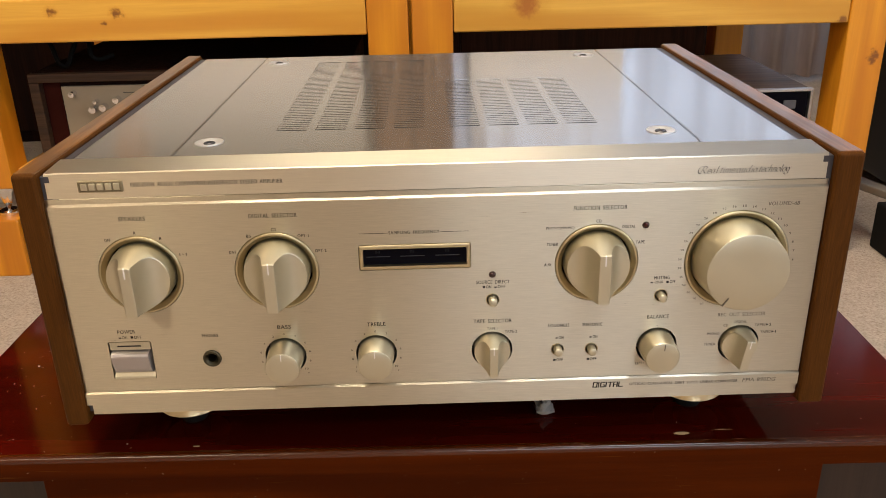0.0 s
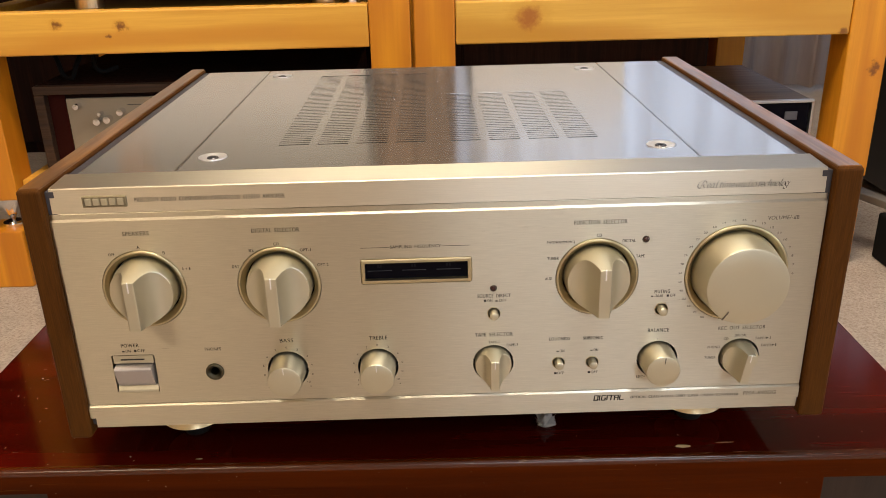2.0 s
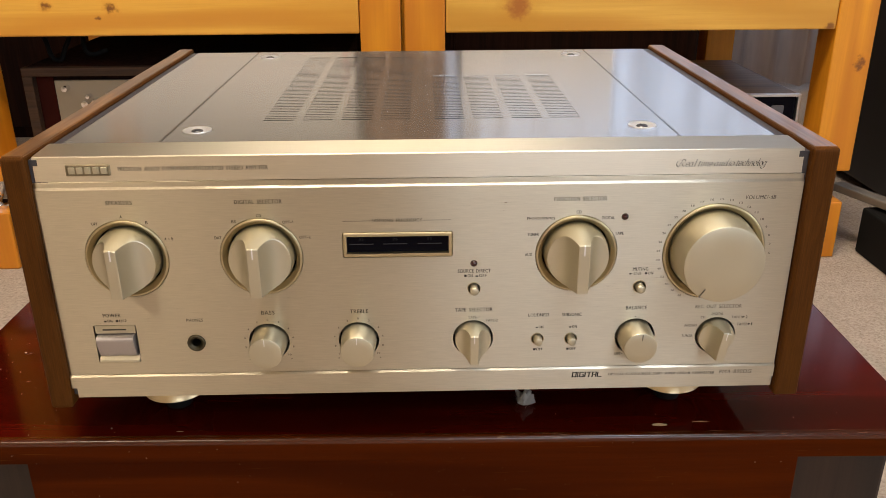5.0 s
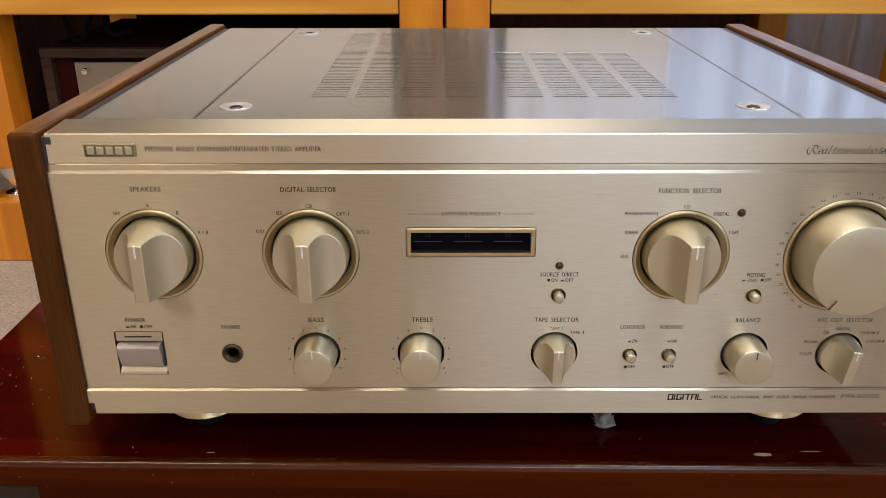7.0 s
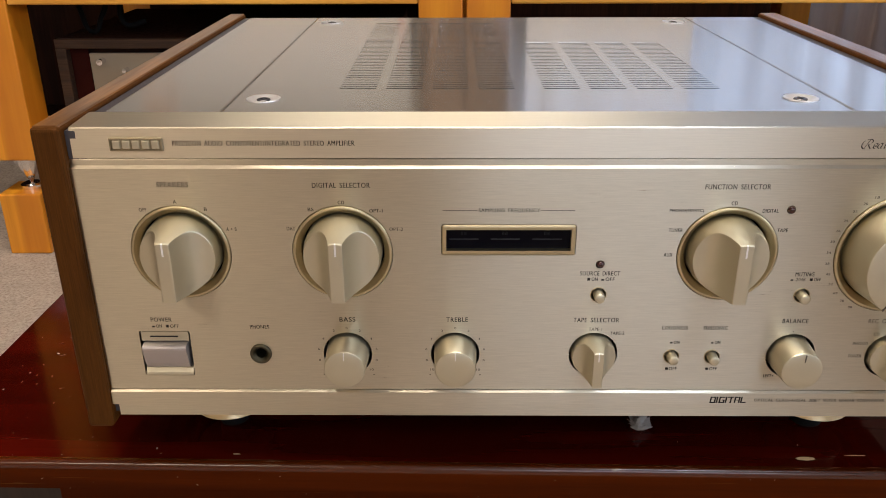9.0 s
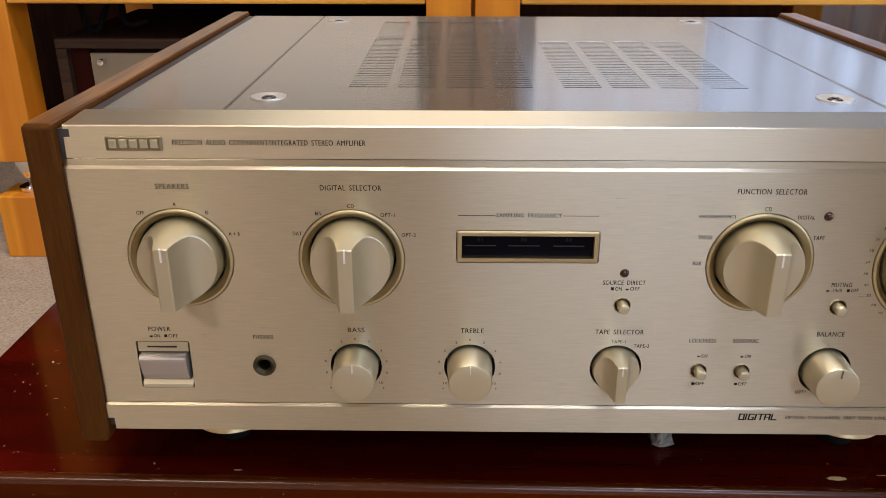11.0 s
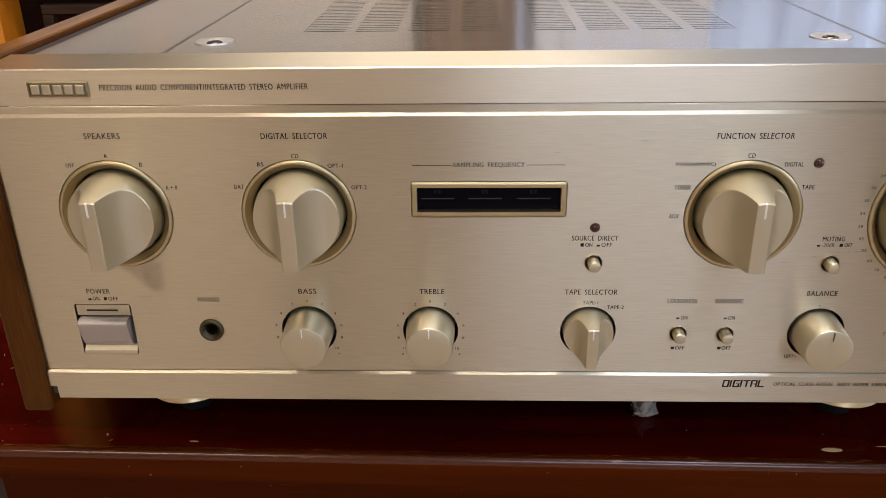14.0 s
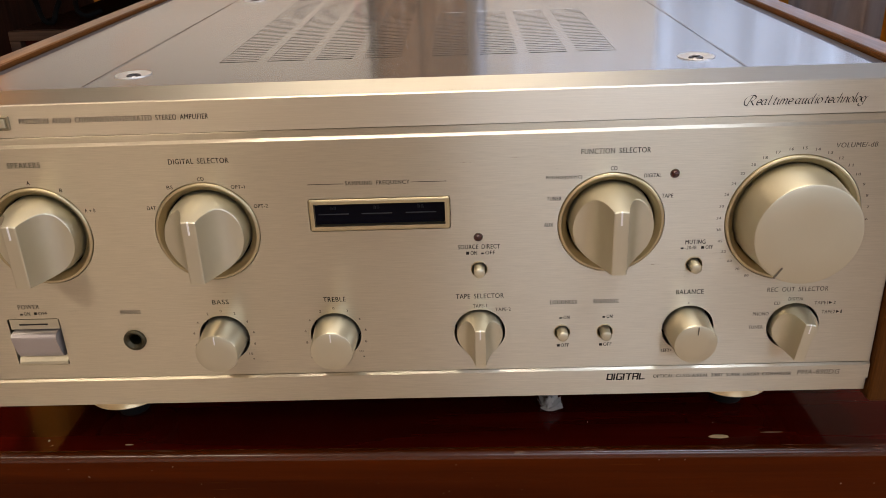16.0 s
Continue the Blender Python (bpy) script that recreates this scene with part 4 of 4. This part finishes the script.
def silver_amplifier():
    a = holder("silver_amplifier", (-0.34, 0.93, -0.014), "older silver-faced amplifier in a dark wooden case on the rack", "amplifier")
    z0, z1, y = -0.014, 0.095, 0.755
    part("case", box(-0.566, -0.115, y + 0.004, y + 0.30, z0, z1 + 0.020, 0.002), CHERRY, a, "dark brown wooden case")
    edge = wood("brown_case_edge", (0.016, 0.006, 0.002), (0.052, 0.022, 0.007), 0, 0.7, 0.0, 40)
    for x in (-0.566, -0.129):
        part("case_frame", box(x, x + 0.014, y - 0.012, y + 0.0035, z0, z1 + 0.0075, 0.001), edge, a, "brown wooden frame edge")
    part("case_frame", box(-0.566, -0.115, y - 0.012, y + 0.0035, z1 + 0.008, z1 + 0.020, 0.001), edge, a, "brown wooden frame edge")
    recess = material("dark_red_felt", (0.030, 0.005, 0.003), 0.9, spec=0.1)
    for x0, x1 in ((-0.5515, -0.5275), (-0.1445, -0.1295)):
        part("recess_panel", box(x0, x1, y, y + 0.0035, z0 + 0.004, z1 + 0.007), recess, a, "dark red recessed panel")
    face = part("face_plate", box(-0.527, -0.145, y, y + 0.006, z0 + 0.012, z1, 0.001), TAN_FACE, a, "silver face plate")
    for i, (x, z, r) in enumerate(((-0.5098, 0.0850, 0.0045), (-0.4839, 0.0625, 0.0055), (-0.4690, 0.0650, 0.0055), (-0.4785, 0.0735, 0.0030), (-0.4487, 0.0754, 0.0050), (-0.47, 0.02, 0.012), (-0.41, 0.02, 0.012), (-0.33, 0.04, 0.02))):
        smooth_by_angle(part("knob", lathe([(r, 0.0), (r, -0.010), (r * 0.9, -0.013), (0.0005, -0.0135)], (x, y, z), "y", 28), CHROME, face, "polished round knob"), 40)
    for i in range(3):
        part("printed_mark", box(-0.44 + i * 0.03, -0.42 + i * 0.03, y - 0.0004, y + 0.0004, 0.0835, 0.0850), FAINT, face)
    return a


def disc_player():
    a = holder("disc_player", (0.34, 0.90, -0.014), "black-faced disc player with silver edges on the rack", "disc player")
    z0, z1, y = -0.014, 0.068, 0.735
    part("case", box(0.16, 0.545, y + 0.006, y + 0.29, z0, z1 - 0.004, 0.002), BLACK, a, "black steel case")
    part("top_board", box(0.16, 0.545, y + 0.006, y + 0.29, z1 - 0.0038, z1, 0.001), CARTON, a, "dark brown wooden top board")
    part("face_plate", box(0.165, 0.541, y, y + 0.0055, z0 + 0.002, z1 - 0.004, 0.0005), GLASS, a, "glossy black face")
    trim = material("silver_trim", (0.6, 0.6, 0.62), 0.35, 1.0)
    part("trim_strip", box(0.158, 0.5465, y - 0.003, y + 0.006, z1 - 0.0030, z1 + 0.001, 0.0006), trim, a, "silver top trim")
    part("trim_strip", box(0.5425, 0.5465, y - 0.003, y + 0.006, z0, z1 - 0.0032, 0.0006), trim, a, "silver side trim")
    part("button", box(0.506, 0.524, y - 0.002, y + 0.001, 0.040, 0.052, 0.0008), material("grey_button", (0.07, 0.07, 0.085), 0.5), a, "grey square button")
    part("printed_mark", box(0.460, 0.490, y - 0.0006, y + 0.001, 0.0450, 0.0475), DIM, a)
    part("button", box(0.503, 0.526, y - 0.002, y + 0.001, 0.020, 0.028, 0.003), material("blue_grey_button", (0.05, 0.07, 0.12), 0.4), a)
    return a


silver_amplifier()
disc_player()


def red_plug(x, y, z):
    """A red plug lying on the rack's shelf, with its metal end and a grey ring."""
    p = holder("cable_plug", (x, y, z), "small red plug with a pale ring lying on the pine rack", "plug")
    smooth_by_angle(part("body", lathe([(0.0005, 0.010), (0.0050, 0.010), (0.0055, 0.014), (0.0055, 0.034), (0.0035, 0.040), (0.0005, 0.040)], (x, y, z), "z", 24), RED, p, "red plastic sleeve"), 40)
    smooth_by_angle(part("ring", lathe([(0.0045, 0.0), (0.0052, 0.001), (0.0052, 0.0098), (0.0005, 0.0099)], (x, y, z), "z", 24), SILVER_FACE, p, "pale metal ring"), 40)
    return p


red_plug(-0.106, 0.735, 0.2145)


def curtain():
    """A cloth in deep folds in front of the window, let through by the daylight behind it."""
    bm = bmesh.new()
    n = 300
    x = 0.04
    for k in range(n + 1):
        u = k / n
        y = 1.90 + 0.030 * math.sin(u * 79 + 1.5 * math.sin(u * 11)) + 0.008 * math.sin(u * 193)
        for z in (FLOOR + 0.02, 0.4, 1.15):
            bm.verts.new((x + 1.52 * u + 0.012 * math.sin(u * 79 + 1.2), y + 0.004 * math.sin(z * 7 + u * 40), z))
    bm.verts.ensure_lookup_table()
    for k in range(n):
        for j in (0, 1):
            a, b = 3 * k + j, 3 * k + 3 + j
            bm.faces.new((bm.verts[a], bm.verts[b], bm.verts[b + 1], bm.verts[a + 1]))
    return tagged(link_mesh("hanging_cloth", bm, CLOTH, None, "", True), "mauve-beige cloth curtain hanging in folds at the window", "curtain")


curtain()


# added case; its dark colour stands in for shade behind the racks
def dark_shade_case():
    a = holder("dark_shade_case", (-0.64, 1.62, FLOOR), "dark brown case added for the shade behind the racks", "cabinet")
    part("body", box(-1.69, 0.66, 1.47, 1.80, FLOOR, 0.338, 0.003), CHERRY, a, "dark brown case")
    part("top_board", box(-1.70, 0.67, 1.445, 1.81, 0.340, 0.362, 0.004), CHERRY, a)
    for i in range(4):
        part("door", box(-1.685 + i * 0.5855, -1.104 + i * 0.5855, 1.450, 1.4685, FLOOR + 0.03, 0.334, 0.003), CHERRY, a, "dark brown door panel")
    return a


dark_shade_case()


# unseen; added so that the tabletop's left side reflects something dark
def tall_dark_mask():
    a = holder("tall_dark_mask", (-1.60, 1.10, FLOOR), "unseen tall dark case added to darken the tabletop's reflection", "cupboard")
    part("body", box(-2.18, -1.02, 0.76, 1.40, FLOOR, 1.62, 0.004), CHERRY, a, "dark brown case")
    part("top_board", box(-2.19, -1.00, 0.735, 1.41, 1.622, 1.645, 0.004), CHERRY, a)
    for x0 in (-2.17, -1.598):
        door = part("door", box(x0, x0 + 0.568, 0.742, 0.759, FLOOR + 0.05, 1.61, 0.004), CHERRY, a, "dark brown door panel")
        part("handle", box(x0 + (0.53 if x0 < -2 else 0.02), x0 + (0.545 if x0 < -2 else 0.035), 0.722, 0.7415, 0.62, 0.76, 0.003), DARK_BRONZE, door, "dark bronze pull handle")
    return a


tall_dark_mask()


# unseen; added to keep the bright upper wall out of the table's reflection
def wall_dark_mask():
    a = holder("wall_dark_mask", (-1.10, 1.90, 1.12), "unseen dark case added on the wall to darken the tabletop's reflection", "cupboard")
    part("body", box(-2.18, -0.02, 1.76, 2.049, 1.12, 1.98, 0.004), CHERRY, a, "dark brown case")
    for i in range(4):
        part("door", box(-2.175 + i * 0.54, -1.645 + i * 0.54, 1.740, 1.759, 1.125, 1.975, 0.004), CHERRY, a, "dark brown door panel")
    return a


wall_dark_mask()


def shelf_unit(x0, x1, foot_x, label):
    """A component with a silver face on the rack's upper shelf, on round gold feet."""
    a = holder("audio_component", ((x0 + x1) / 2, 0.92, 0.214), label, "audio component", "shelf components")
    part("case", box(x0, x1, 0.751, 1.08, 0.236, 0.375, 0.003), BLACK, a, "black case")
    part("face_plate", box(x0 - 0.004, x1 + 0.004, 0.745, 0.7505, 0.240, 0.372, 0.001), SILVER_FACE, a, "silver face plate")
    for x in (foot_x, x1 - 0.05):
        for y in (0.80, 1.03):
            part("foot", lathe([(0.019, 0.214), (0.0195, 0.216), (0.0195, 0.234), (0.018, 0.237)], (x, y, 0), "z", 28), BRASS, a, "round gold foot")
    return a


shelf_unit(-0.60, -0.10, -0.486, "silver-faced audio component on gold feet on the rack shelf")
shelf_unit(0.06, 0.27, 0.10, "silver-faced audio component on gold feet on the rack shelf")


def cable(points, r, label, name="cable"):
    cu = bpy.data.curves.new(name, "CURVE")
    cu.dimensions, cu.bevel_depth, cu.bevel_resolution, cu.resolution_u = "3D", r, 3, 8
    sp = cu.splines.new("BEZIER")
    sp.bezier_points.add(len(points) - 1)
    for b, p in zip(sp.bezier_points, points):
        b.co, b.handle_left_type, b.handle_right_type = p, "AUTO", "AUTO"
    cu.materials.append(RUBBER)
    return tagged(new(name, cu), label, "cable")


cable([(-0.55, 0.80, 0.150), (-0.53, 0.79, 0.118), (-0.515, 0.79, 0.140), (-0.50, 0.80, 0.162), (-0.485, 0.79, 0.128), (-0.46, 0.80, 0.131)], 0.0035, "black loose cable inside the rack")

# ---- beside the rack ----


def floor_stand():
    a = holder("equipment_stand", (0.86, 0.78, FLOOR), "black equipment stand with a grey metal bar on the carpet", "stand")
    part("body", box(0.80, 1.3, 0.72, 1.2, FLOOR + 0.02, 0.32, 0.004), BLACK, a, "black case")
    part("body", box(0.66, 1.2, 0.60, 0.719, FLOOR, -0.10, 0.004), RUBBER, a, "black plinth")
    bm = box(-0.012, 0.012, -0.22, 0.22, -0.006, 0.006, 0.002)
    bmesh.ops.transform(bm, matrix=pose(0.725, 0.58, -0.088, 0, 0, 20), verts=bm.verts)
    part("bar", bm, material("grey_metal_bar", (0.30, 0.27, 0.23), 0.4, 0.6), a, "grey metal bar")
    return a


floor_stand()


# unseen fixtures, assumed for the light on the front and the racks
def ceiling_lamp(x, y, wide):
    a = holder("ceiling_lamp", (x, y, 2.06), "unseen wide ceiling lamp with a flat diffuser, assumed for the overhead light", "ceiling lamp", "ceiling lamps")
    part("housing", box(x - wide / 2 - 0.02, x + wide / 2 + 0.02, y - 0.23, y + 0.23, 2.042, 2.06, 0.004), SILVER_FACE, a, "white metal housing")
    part("diffuser", box(x - wide / 2, x + wide / 2, y - 0.21, y + 0.21, 2.030, 2.0415, 0.004), GLOW, a, "white diffuser")
    return a


for place, power, tone, wide in LAMPS:
    ceiling_lamp(*place, wide)
